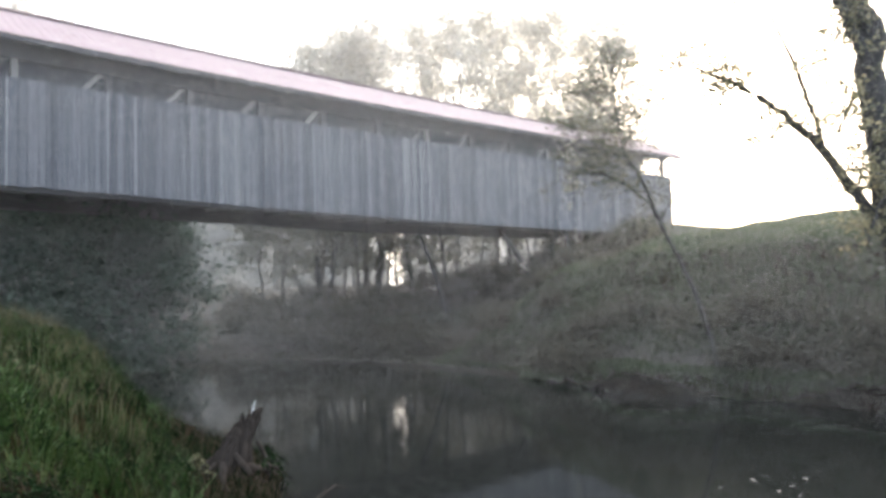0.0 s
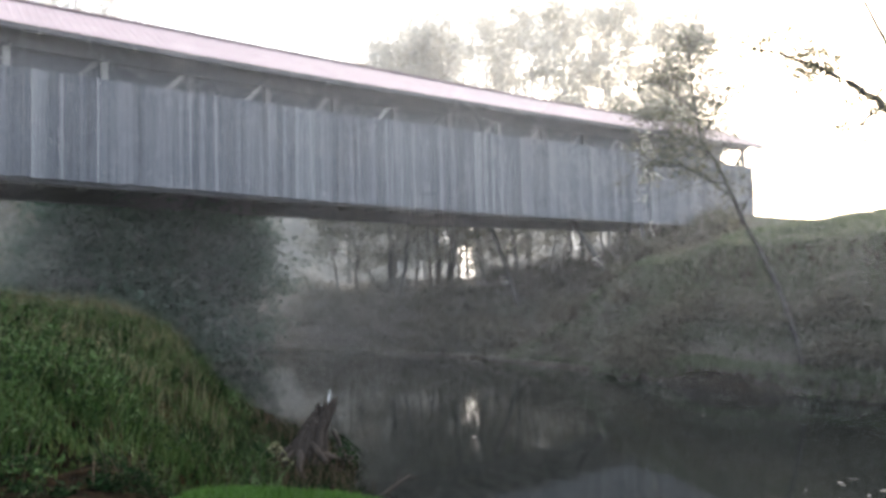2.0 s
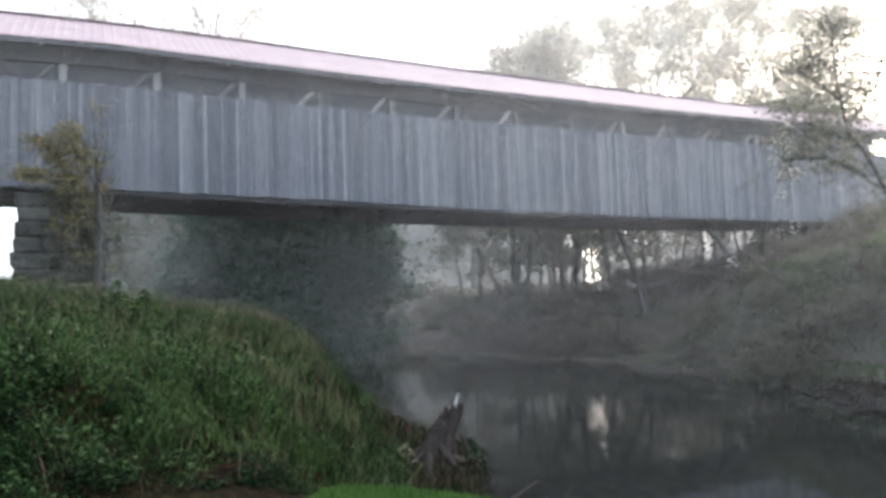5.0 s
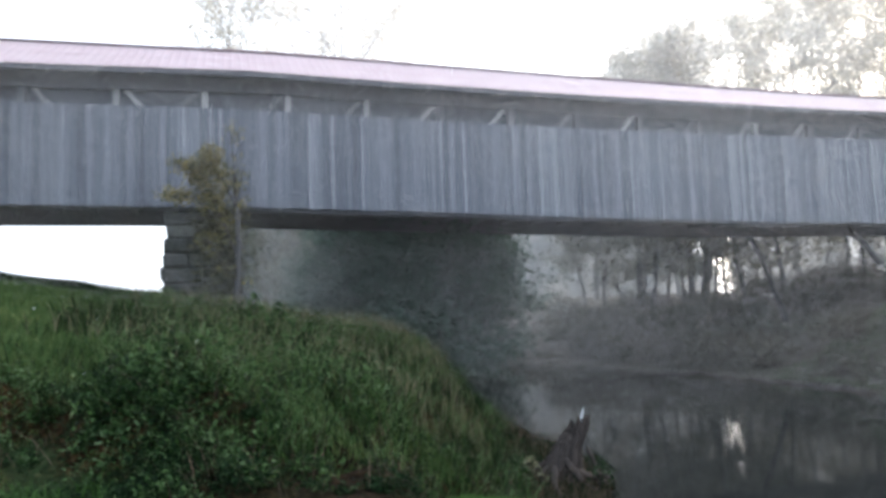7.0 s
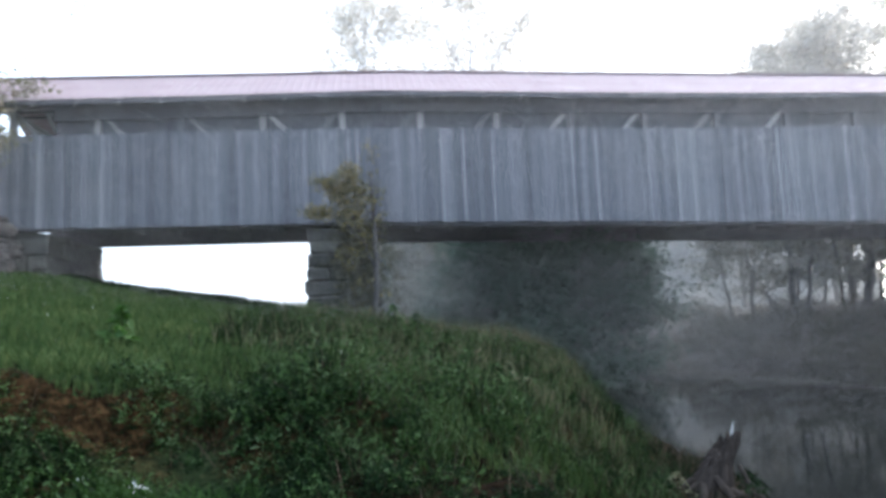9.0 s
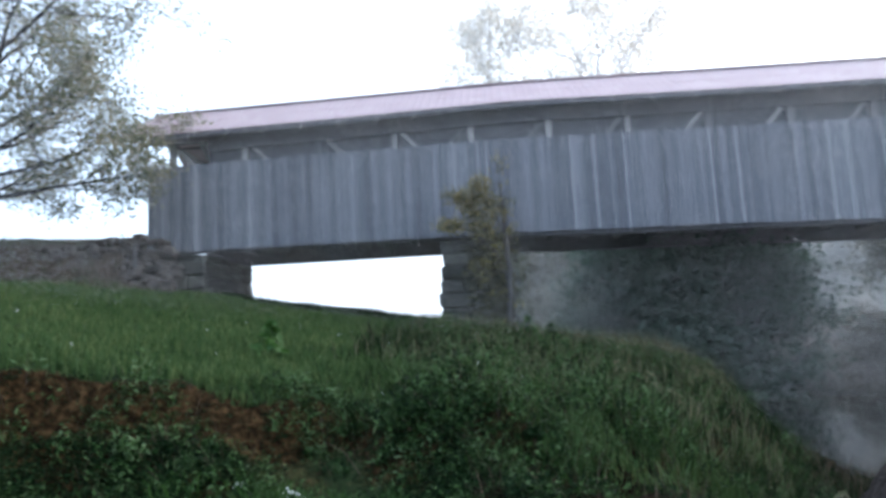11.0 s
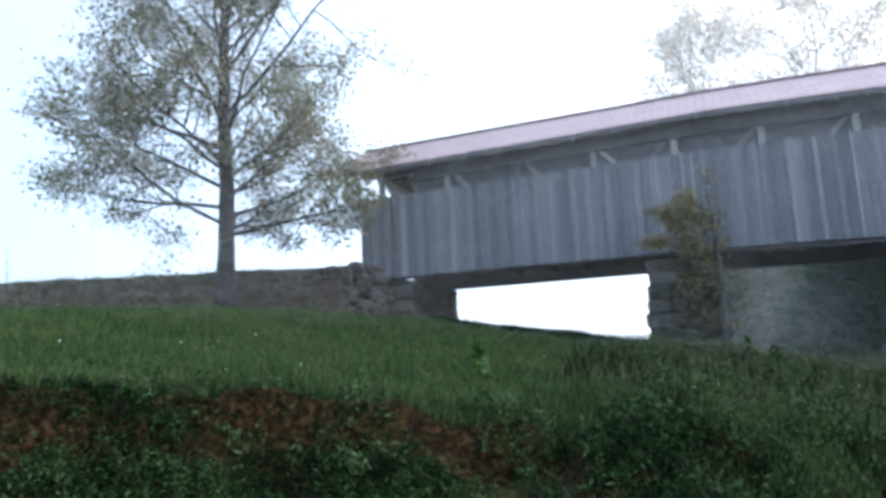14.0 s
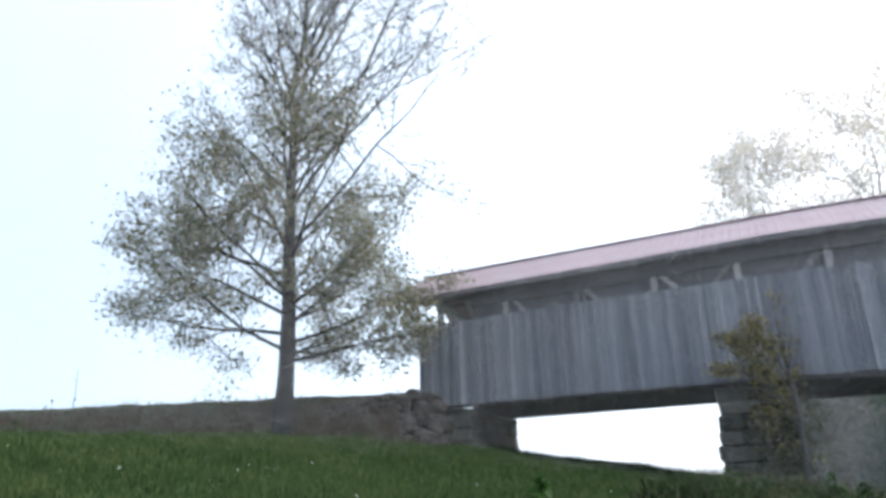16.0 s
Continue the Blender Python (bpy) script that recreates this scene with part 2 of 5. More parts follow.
l.new(mp.outputs[0], nz.inputs["Vector"])
l.new(nz.outputs[0], bp.inputs["Height"])
l.new(bp.outputs[0], b.inputs["Normal"])

# ground: clay where it is steep, matted grass elsewhere, leaf litter under the woods
M_GROUND = bpy.data.materials.new("ground_cover")
M_GROUND.use_nodes = True
n, l = M_GROUND.node_tree.nodes, M_GROUND.node_tree.links
b = n["Principled BSDF"]
b.inputs["Roughness"].default_value, b.inputs["Specular IOR Level"].default_value = 0.95, 0.03
tc, geo = n.new("ShaderNodeTexCoord"), n.new("ShaderNodeNewGeometry")
big, fine = n.new("ShaderNodeTexNoise"), n.new("ShaderNodeTexNoise")
big.inputs["Scale"].default_value, big.inputs["Detail"].default_value = 0.55, 5
fine.inputs["Scale"].default_value, fine.inputs["Detail"].default_value = 13, 8
for t_ in (big, fine):
    l.new(tc.outputs["Object"], t_.inputs["Vector"])


def ramp_node(stops, source):
    r = n.new("ShaderNodeValToRGB")
    e = r.color_ramp.elements
    e[0].position, e[0].color = stops[0][0], (*stops[0][1], 1)
    e[1].position, e[1].color = stops[-1][0], (*stops[-1][1], 1)
    for pos, col in stops[1:-1]:
        e.new(pos).color = (*col, 1)
    l.new(source, r.inputs[0])
    return r


def mix_node(f, a, c):
    m = n.new("ShaderNodeMix")
    m.data_type = "RGBA"
    l.new(f, m.inputs["Factor"])
    l.new(a, m.inputs["A"])
    l.new(c, m.inputs["B"])
    return m.outputs["Result"]


clay = ramp_node([(0.3, (0.005, 0.0034, 0.002)), (0.5, (0.022, 0.0132, 0.0062)), (0.72, (0.07, 0.041, 0.018))], fine.outputs[0])
turf = ramp_node([(0.3, (0.012, 0.02, 0.009)), (0.55, (0.024, 0.038, 0.015)), (0.75, (0.045, 0.052, 0.024))], fine.outputs[0])
litter = ramp_node([(0.3, (0.07, 0.064, 0.056)), (0.5, (0.115, 0.105, 0.09)), (0.75, (0.175, 0.16, 0.14))], fine.outputs[0])
sep = n.new("ShaderNodeSeparateXYZ")
l.new(geo.outputs["Normal"], sep.inputs[0])
steep = n.new("ShaderNodeMath")
steep.operation, steep.inputs[1].default_value = "MULTIPLY_ADD", 0.25
l.new(big.outputs[0], steep.inputs[0])
l.new(sep.outputs["Z"], steep.inputs[2])
s_map = n.new("ShaderNodeMapRange")
s_map.inputs["From Min"].default_value, s_map.inputs["From Max"].default_value = 1.0, 0.88
l.new(steep.outputs[0], s_map.inputs["Value"])
att = n.new("ShaderNodeAttribute")
att.attribute_name = "wooded"
soil = n.new("ShaderNodeAttribute")
soil.attribute_name = "soil"
# near-black soil: shore mud, and shade painted on the bank's foot
mud_shade = ramp_node([(0.3, (0.0024, 0.0018, 0.0012)), (0.5, (0.0082, 0.0056, 0.0032)), (0.72, (0.026, 0.0162, 0.0083))], fine.outputs[0])
c1 = mix_node(att.outputs["Fac"], mix_node(s_map.outputs[0], turf.outputs[0], clay.outputs[0]), litter.outputs[0])
c2 = mix_node(soil.outputs["Fac"], c1, mud_shade.outputs[0])
l.new(c2, b.inputs["Base Color"])
bp = n.new("ShaderNodeBump")
bp.inputs["Strength"].default_value, bp.inputs["Distance"].default_value = 0.8, 0.08
l.new(fine.outputs[0], bp.inputs["Height"])
l.new(bp.outputs[0], b.inputs["Normal"])

# far mist between the woods: a plain emissive distance, its glow painted brighter towards the sun
M_MIST = bpy.data.materials.new("glowing_mist")
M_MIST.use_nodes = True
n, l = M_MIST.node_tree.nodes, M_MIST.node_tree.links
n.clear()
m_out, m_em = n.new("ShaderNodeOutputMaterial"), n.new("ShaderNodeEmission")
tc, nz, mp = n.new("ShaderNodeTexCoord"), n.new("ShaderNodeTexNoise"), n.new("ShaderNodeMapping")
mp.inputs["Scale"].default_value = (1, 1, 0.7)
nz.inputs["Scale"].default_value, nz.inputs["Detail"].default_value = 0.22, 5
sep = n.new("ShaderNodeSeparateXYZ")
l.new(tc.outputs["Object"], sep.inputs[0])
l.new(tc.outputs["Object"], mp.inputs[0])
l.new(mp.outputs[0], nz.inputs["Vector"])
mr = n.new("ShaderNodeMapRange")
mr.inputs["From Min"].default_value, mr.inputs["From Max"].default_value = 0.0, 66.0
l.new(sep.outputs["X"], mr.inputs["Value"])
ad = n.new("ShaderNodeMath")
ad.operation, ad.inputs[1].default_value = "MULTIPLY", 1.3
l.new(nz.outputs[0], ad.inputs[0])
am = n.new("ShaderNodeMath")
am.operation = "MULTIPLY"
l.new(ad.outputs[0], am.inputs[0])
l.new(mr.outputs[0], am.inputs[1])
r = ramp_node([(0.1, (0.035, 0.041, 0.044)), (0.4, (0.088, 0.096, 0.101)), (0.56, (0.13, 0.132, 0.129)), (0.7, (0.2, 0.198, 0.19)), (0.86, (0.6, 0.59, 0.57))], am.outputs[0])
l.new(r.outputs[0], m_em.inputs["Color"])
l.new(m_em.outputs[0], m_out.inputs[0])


# ---- mesh helpers ----
def part(name, bm, mat, parent=None, label=""):
    """Link a bmesh as one mesh object under parent."""
    me = bpy.data.meshes.new(name)
    bm.to_mesh(me)
    bm.free()
    me.materials.append(mat)
    ob = new(name, me)
    if parent:
        ob.parent = parent
    return tagged(ob, label)


def soup(name, verts, faces, mat, parent=None, label="", smooth=False):
    """Link plain vertex and face arrays as one mesh object."""
    me = bpy.data.meshes.new(name)
    verts, faces = np.asarray(verts, dtype=np.float32), np.asarray(faces, dtype=np.int32)
    me.vertices.add(len(verts))
    me.vertices.foreach_set("co", verts.ravel())
    k = faces.shape[1]
    me.loops.add(faces.size)
    me.loops.foreach_set("vertex_index", faces.ravel())
    me.polygons.add(len(faces))
    me.polygons.foreach_set("loop_start", np.arange(len(faces), dtype=np.int32) * k)
    me.polygons.foreach_set("loop_total", np.full(len(faces), k, dtype=np.int32))
    me.polygons.foreach_set("use_smooth", np.full(len(faces), smooth, dtype=bool))
    me.update(calc_edges=True)
    me.materials.append(mat)
    ob = new(name, me)
    if parent:
        ob.parent = parent
    return tagged(ob, label)


def empty(name, place, label, category, group="", kind=""):
    ob = new(name)
    ob.location = place
    ob.empty_display_size = 0.2
    return tagged(ob, label, category, group, kind)


def block(bm, size, centre, turn=None, bevel=0.0, rough=0.0, rnd=random):
    """A box with bevelled, slightly uneven edges."""
    r = bmesh.ops.create_cube(bm, size=1.0)
    vs = r["verts"]
    for v in vs:
        v.co = Vector((v.co.x * size[0], v.co.y * size[1], v.co.z * size[2]))
        if rough:
            v.co += Vector((rnd.uniform(-rough, rough), rnd.uniform(-rough, rough), rnd.uniform(-rough, rough)))
    if bevel:
        es = list({e for v in vs for e in v.link_edges})
        r2 = bmesh.ops.bevel(bm, geom=es, offset=bevel, segments=1, affect="EDGES")
        vs = list({v for f_ in r2["faces"] for v in f_.verts})
    m = Matrix.Translation(centre) @ (turn or Matrix())
    bmesh.ops.transform(bm, matrix=m, verts=vs)


def beam(bm, a, c, w, h, bevel=0.01):
    """A squared timber from a to c."""
    a, c = Vector(a), Vector(c)
    d = c - a
    turn = d.to_track_quat("X", "Z").to_matrix().to_4x4()
    block(bm, (d.length, w, h), (a + c) / 2, turn, bevel)


# ---- the lie of the land ----
def smooth(a, c, v):
    t = np.clip((v - a) / (c - a), 0, 1)
    return t * t * (3 - 2 * t)


def near_shore(y):
    return np.interp(y, [-60, -6, 3, 9, 13, 18, 27, 34, 45, 70, 120], [3, 3.6, 4.2, 5.9, 7.0, 7.6, 8.6, 8.0, 4, -12, -60])


def far_shore(y):
    return np.interp(y, [-60, 0, 8, 13, 19, 24, 29, 33, 45, 70, 120], [22, 19.5, 17.8, 17.1, 17.8, 17.4, 15.6, 12.6, 7.6, -7, -55])


def wobble(x, y, k, seed):
    return np.sin(x * k + seed + 1.7 * np.sin(y * k * 0.7 + seed)) * np.cos(y * k * 1.1 - seed * 2 + 1.3 * np.sin(x * k * 0.6))


def road_line(x):
    return np.interp(x, [-120, -45, -26, -12], [-20, 13, 21.6, 26.6])


def bank_r(x, y):
    """Distance from the middle of the terrace; the terrace reaches further on the river side."""
    ang = np.degrees(np.arctan2(-x, np.maximum(y, 0.1)))
    return np.hypot(x, np.maximum(y, 0)) - 0.9 * smooth(1.2, 2.6, x) * smooth(3, 5, y) - 0.95 * smooth(2, 16, ang)


def washed(x, y):
    """Washed-out soil runs down the cut bank, 1 in the middle of a run."""
    ang, r = np.degrees(np.arctan2(-x, np.maximum(y, 0.1))), np.hypot(x, y)
    ang = ang + 2.2 * wobble(x, y, 1.6, 8)
    m = 0 * r
    for a0, lean_, wide, r0, r1 in ((7.6, 6.0, 4.2, 7.2, 8.8), (-9.2, 1.7, 2.8, 6.2, 9.0), (-17.5, 0.0, 3.6, 7.2, 9.4), (-23.0, -1.0, 4.5, 7.0, 10.0), (-16.5, 0.5, 2.0, 9.0, 12.0)):
        m = np.maximum(m, np.exp(-((ang - a0 - lean_ * (r - 7)) / wide) ** 2) * smooth(r0 - 0.3, r0 + 0.2, r) * smooth(r1 + 0.4, r1 - 0.3, r))
    return m


def land(x, y):
    """Height of the ground at x, y."""
    x, y = np.asarray(x, float), np.asarray(y, float)
    lumps = 0.07 * wobble(x, y, 0.9, 1) + 0.035 * wobble(x, y, 2.3, 4) + (0.24 * wobble(x, y, 1.7, 6) + 0.17 * wobble(x, y, 3.1, 2) + 0.07 * wobble(x, y, 5.2, 9) - 0.22 * np.clip(1 - 5 * np.abs(wobble(x, y, 0.75, 3)), 0, 1)) * smooth(-4, 1, x) * smooth(14, 10, x) * smooth(20, 13, y) * smooth(5, 8, y)
    xe = np.maximum(x, -12) + 0.4 * np.minimum(x + 12, 0)
    ye = np.minimum(y, 26)
    hill = 1.40 - 0.18 * xe + 0.0746 * ye - 0.13 * np.maximum(y - 27, 0)
    hill = np.maximum(hill, 0.6 + 0 * hill) + lumps
    hill = hill - 0.36 * smooth(0.8, 3.4, x) * smooth(17, 13, y) * smooth(5.5, 8, y)
    # the cut bank round the terrace on which the camera stands
    r = bank_r(x, y) + 0.35 * wobble(x, y, 0.8, 2) + 0.16 * wobble(x, y, 2.1, 7)
    rise = smooth(6.6, 7.6, r) * 0.55 + smooth(7.55, 7.9, r) * 0.45
    hill = hill + (0.05 * wobble(x, y, 5.3, 2) + 0.03 * wobble(x, y, 9.1, 5)) * smooth(6.2, 7.0, r) * smooth(9, 8, r)
    hill = hill - 0.34 * washed(x, y)
    bench = 1.32 + 0.02 * wobble(x, y, 1.5, 3)
    inland = np.where(x < 6.5, bench + (hill - bench) * rise, hill)
    # embankment of the road at the left end
    off = np.abs(y - road_line(x))
    bank = 7.05 - np.maximum(off - 2.9, 0) * 0.95 + 0.12 * wobble(x, y, 1.1, 9) * smooth(2.4, 3.4, off)
    bank = np.where(x < -10.4, bank - np.maximum(x + 12.2, 0) * 3.0, -9)
    inland = np.maximum(inland, bank)
    s = near_shore(y) + 0.25 * wobble(x, y, 0.7, 5) - x
    near = -0.7 + (inland + 0.7) * smooth(-1.0 + 0.9 * smooth(7, 9, y), 3.3 + 1.5 * smooth(13, 10.5, y) - 2.6 * smooth(7.5, 5, y) + 0.2 * smooth(7, 9, y), s)
    # a low muddy shelf round the stump
    flat = smooth(-0.4, 1.4, s + 0.35 * wobble(x, y, 1.3, 4)) * smooth(6.0, 8.0, y) * smooth(21, 17, y)
    near = np.maximum(near, -0.7 + (0.88 + 0.14 * smooth(1.0, 2.5, s) + 0.05 * wobble(x, y, 3.3, 1)) * flat)
    # the far side
    s2 = x - far_shore(y) - 0.25 * wobble(x, y, 0.6, 8)
    spit = (0.55 + 0.5 * smooth(17, 13.5, y)) * smooth(-0.5, 0.5, s2)
    steep = smooth(24, 17, y)
    slope = np.interp(s2, [0, 1.3, 3.4, 5, 13, 23, 30], [0, 0.12, 3.5, 4.0, 4.9, 6.0, 6.3]) * steep + np.interp(s2, [0, 2.5, 6, 13, 23, 30], [0, 0.1, 0.9, 2.7, 6.0, 6.3]) * (1 - steep)
    slope = slope * (1 - smooth(30, 36, y)) + np.interp(s2, [0, 3, 12, 30], [0, 0.5, 2.6, 3.4]) * smooth(30, 36, y)
    # the road's fill behind the far abutment
    fill = 6.45 - np.maximum(np.abs(y - 26.6) - 3.0, 0) * 0.5 - np.maximum(36.2 - x, 0) * 0.85
    far = -0.8 + spit + np.maximum(slope, np.where(x > 29, fill, -9)) + 0.25 + lumps * 0.9
    far = np.where(s2 > 0.6, np.maximum(far, 0.12), far)
    far = np.where(s2 < -1.2, -0.8, np.where(s2 < 0.2, -0.8 + (far + 0.8) * smooth(-0.35, 0.15, s2), far))
    z = np.where(x < (near_shore(y) + far_shore(y)) / 2, near, far)
    fall = smooth(60, 160, np.hypot(x - 5, y - 20))
    return z * (1 - fall) + 0.8 * fall


def axis(lo, hi, dense_lo, dense_hi, step, fine_lo, fine_hi, fine):
    a = [np.arange(fine_lo, fine_hi, fine), np.arange(dense_lo, fine_lo, step), np.arange(fine_hi, dense_hi, step)]
    v, d = dense_hi, step
    up = []
    while v < hi:
        up.append(v)
        d *= 1.25
        v += d
    up.append(hi)
    v, d = dense_lo, step
    dn = []
    while v > lo:
        d *= 1.25
        v -= d
        dn.append(max(v, lo))
    return np.unique(np.round(np.concatenate(a + [np.array(up), np.array(dn)]), 4))


gx = axis(-2600, 2600, -30, 50, 0.5, -10, 9, 0.16)
gy = axis(-2600, 2600, -8, 48, 0.5, 2, 16, 0.16)
GX, GY = np.meshgrid(gx, gy)
GZ = land(GX, GY)
idx = np.arange(GX.size).reshape(GX.shape)
quads = np.stack([idx[:-1, :-1], idx[:-1, 1:], idx[1:, 1:], idx[1:, :-1]], -1).reshape(-1, 4)
ground = soup("ground", np.stack([GX, GY, GZ], -1).reshape(-1, 3), quads, M_GROUND, smooth=True)
tagged(ground, "river valley ground of turf, red clay and leaf litter", "ground", kind="structure")
wooded = (smooth(-1, 0.5, GX - far_shore(GY)) * (1 - smooth(2.0, 3.2, GX - far_shore(GY) - 5 * smooth(14, 22, GY)) * (1 - smooth(32, 36, GY)))).ravel()
wooded = np.maximum(wooded, (smooth(32, 38, GY) * smooth(-6, 0, GX)).ravel())
wooded = np.maximum(wooded, (smooth(19, 21, GY) * smooth(25, 27, GX) * smooth(38.5, 37, GX)).ravel())
road_side = smooth(8.0, 5.8, np.abs(GY - road_line(GX))) * smooth(-10.2, -11.2, GX)
wooded = np.maximum(wooded, 0.25 * road_side.ravel())
at = ground.data.attributes.new("wooded", "FLOAT", "POINT")
at.data.foreach_set("value", wooded.astype(np.float32))
toe = bank_r(GX, GY)
side_ = np.degrees(np.arctan2(-GX, np.maximum(GY, 0.1)))
muddy = np.maximum(smooth(0.15, 0.6, washed(GX, GY)) * smooth(5, 1, side_), smooth(0.75, 0.3, GZ) * smooth(2, 4, GX) * smooth(14, 12, GX))
# the bank's shaded foot, put into the soil colour
muddy = np.maximum(muddy, 0.9 * smooth(5.2, 5.7, toe) * np.where(side_ < 6, smooth(8.3, 7.9, toe), smooth(7.2, 6.9, toe)) * (1 - washed(GX, GY) * smooth(3, 7, side_)) * (np.hypot(GX, GY) < 9.5) * (side_ > -19) * (side_ < 60) * (GY > 2))
over = GX - far_shore(GY)
muddy = np.maximum(muddy, 0.85 * smooth(-2.0, -1.0, over) * smooth(1.0, 0.3, over) * (GY > -5) * (GY < 60))
at = ground.data.attributes.new("soil", "FLOAT", "POINT")
at.data.foreach_set("value", muddy.ravel().astype(np.float32))

wx = np.linspace(-70, 24, 40)
wy = np.linspace(-60, 125, 60)
WX, WY = np.meshgrid(wx, wy)
idx = np.arange(WX.size).reshape(WX.shape)
quads = np.stack([idx[:-1, :-1], idx[:-1, 1:], idx[1:, 1:], idx[1:, :-1]], -1).reshape(-1, 4)
water = soup("water", np.stack([WX, WY, 0 * WX], -1).reshape(-1, 3), quads, M_WATER, smooth=True)
tagged(water, "still grey-green river with soft reflections", "water", kind="structure")

# glowing sheets of distant mist seen under the bridge, beyond the woods
# The slot between both sheets lets bright sky through as the woods' gap.
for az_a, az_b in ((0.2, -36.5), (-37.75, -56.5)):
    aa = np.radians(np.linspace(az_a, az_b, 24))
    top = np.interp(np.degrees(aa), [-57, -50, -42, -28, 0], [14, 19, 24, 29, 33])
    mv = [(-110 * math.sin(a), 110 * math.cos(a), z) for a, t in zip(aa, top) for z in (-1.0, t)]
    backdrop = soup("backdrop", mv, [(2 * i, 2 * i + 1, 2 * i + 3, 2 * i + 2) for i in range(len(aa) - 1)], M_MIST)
    tagged(backdrop, "glowing backdrop of pale grey mist in the distant valley", "backdrop", kind="structure")

# ---- the covered bridge ----
Y0, Y1, YR = 24.0, 29.2, 26.6
XL, XR = -12.15, 39.2


def side_bottom(x):
    return 3 + float(np.interp(x, [-12.2, 0, 7, 13, 21, 31, 39], [3.5, 3.42, 3.28, 3.08, 2.93, 2.86, 2.9]))


def side_top(x):
    return 3 + float(np.interp(x, [-12.2, -5, 0, 7, 13, 39], [6.5, 6.57, 6.61, 6.49, 6.42, 6.40]))


def eave_z(x):
    return 3 + float(np.interp(x, [-13.5, -5, 0.5, 7, 13, 21, 40.4], [7.40, 7.53, 7.65, 7.51, 7.43, 7.39, 7.45]))


def ridge_z(x):
    return 3 + float(np.interp(x, [-13.5, 1, 8, 15, 24, 40.4], [9.18, 9.37, 9.26, 9.15, 9.03, 9.0]))


def chord_z(x):
    return 3 + float(np.interp(x, [-12, -10.3, -2.3, 2.9, 8, 10.9, 18.7, 20.3, 40], [3.45, 3.43, 3.39, 3.23, 3.12, 3.02, 2.87, 2.83, 2.86]))


def beam_along(bm, fz, y, w, h, x0, x1, step=1.3):
    """One long timber that follows the bridge's sag."""
    ring = None
    for x in np.append(np.arange(x0, x1, step), x1):
        z = fz(x)
        now = [bm.verts.new((x, y + dy * w / 2, z + dz * h / 2)) for dy, dz in ((-1, -1), (-1, 1), (1, 1), (1, -1))]
        if ring:
            for i in range(4):
                bm.faces.new((ring[i], ring[(i + 1) % 4], now[(i + 1) % 4], now[i]))
        else:
            bm.faces.new(now[::-1])
        ring = now
    bm.faces.new(ring)
    bmesh.ops.recalc_face_normals(bm, faces=bm.faces[:])


bridge = empty("covered_bridge", (0, Y0, 6), "long weathered timber covered bridge with faded red metal roof", "bridge")
bridge_inv = Matrix.Translation((0, -Y0, -6))


def bpart(name, bm, mat, label=""):
    ob = part(name, bm, mat, bridge, label)
    ob.matrix_parent_inverse = bridge_inv
    return ob


for y_ in (Y0 + 0.32, Y1 - 0.32):
    bm = bmesh.new()
    beam_along(bm, lambda x: chord_z(x) + 0.43, y_, 0.34, 0.86, XL + 0.1, XR - 0.4)
    bpart("bottom_chord", bm, M_BEAM, "dark sagging bottom chord timber")
    bm = bmesh.new()
    beam_along(bm, lambda x: eave_z(x) + 0.12, y_, 0.3, 0.34, XL, XR)
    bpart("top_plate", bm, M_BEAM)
    # top chord, painted as dark as the shaded gap below it
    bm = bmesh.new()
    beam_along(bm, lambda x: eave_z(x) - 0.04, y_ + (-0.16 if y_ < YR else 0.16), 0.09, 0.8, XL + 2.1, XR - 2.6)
    bpart("top_chord", bm, M_EAVE_SHADE, "deep top chord timber, eave shadow put into its colour")
for x_ in np.arange(XL + 1, XR, 1.3):
    bm = bmesh.new()
    beam(bm, (x_, Y0 + 0.4, chord_z(x_) + 0.55), (x_, Y1 - 0.4, chord_z(x_) + 0.55), 0.22, 0.3, 0)
    bpart("floor_beam", bm, M_BEAM)
bm = bmesh.new()
beam_along(bm, lambda x: chord_z(x) + 0.78, YR, 4.6, 0.08, XL, XR)
bpart("deck", bm, M_DECK, "pale grey plank deck, lightened to bounce light upward")

# an added upright sheet behind the posts closes the gap under the eave, coloured as the dark interior
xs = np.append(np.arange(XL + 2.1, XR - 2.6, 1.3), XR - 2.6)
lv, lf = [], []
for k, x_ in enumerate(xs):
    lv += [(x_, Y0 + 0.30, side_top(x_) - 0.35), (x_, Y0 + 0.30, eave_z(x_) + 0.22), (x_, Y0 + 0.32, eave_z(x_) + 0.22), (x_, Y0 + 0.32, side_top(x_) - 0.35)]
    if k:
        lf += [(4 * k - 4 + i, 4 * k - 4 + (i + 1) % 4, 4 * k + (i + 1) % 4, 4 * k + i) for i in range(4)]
inner = soup("inner_boarding", lv, lf, M_EAVE_SHADE, bridge, "added dark sheet standing in for the shaded interior")
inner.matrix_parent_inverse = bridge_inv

# posts and braces of the trusses, seen in the gap under the eaves
for k in range(-4, 16):
    x_ = -0.8 + 2.633 * k
    for y_ in (Y0 + 0.24, Y1 - 0.24):
        bm = bmesh.new()
        beam(bm, (x_, y_, side_bottom(x_)), (x_, y_, eave_z(x_)), 0.2, 0.2)
        bpart("post", bm, M_POST)
        bm = bmesh.new()
        sgn = 1 if k >= 0 else -1
        zt = side_top(x_)
        beam(bm, (x_ - sgn * 1.75, y_ + 0.02, zt - 1.1), (x_ - sgn * 0.12, y_ + 0.02, zt + 0.72), 0.13, 0.15)
        bpart("brace", bm, M_POST)
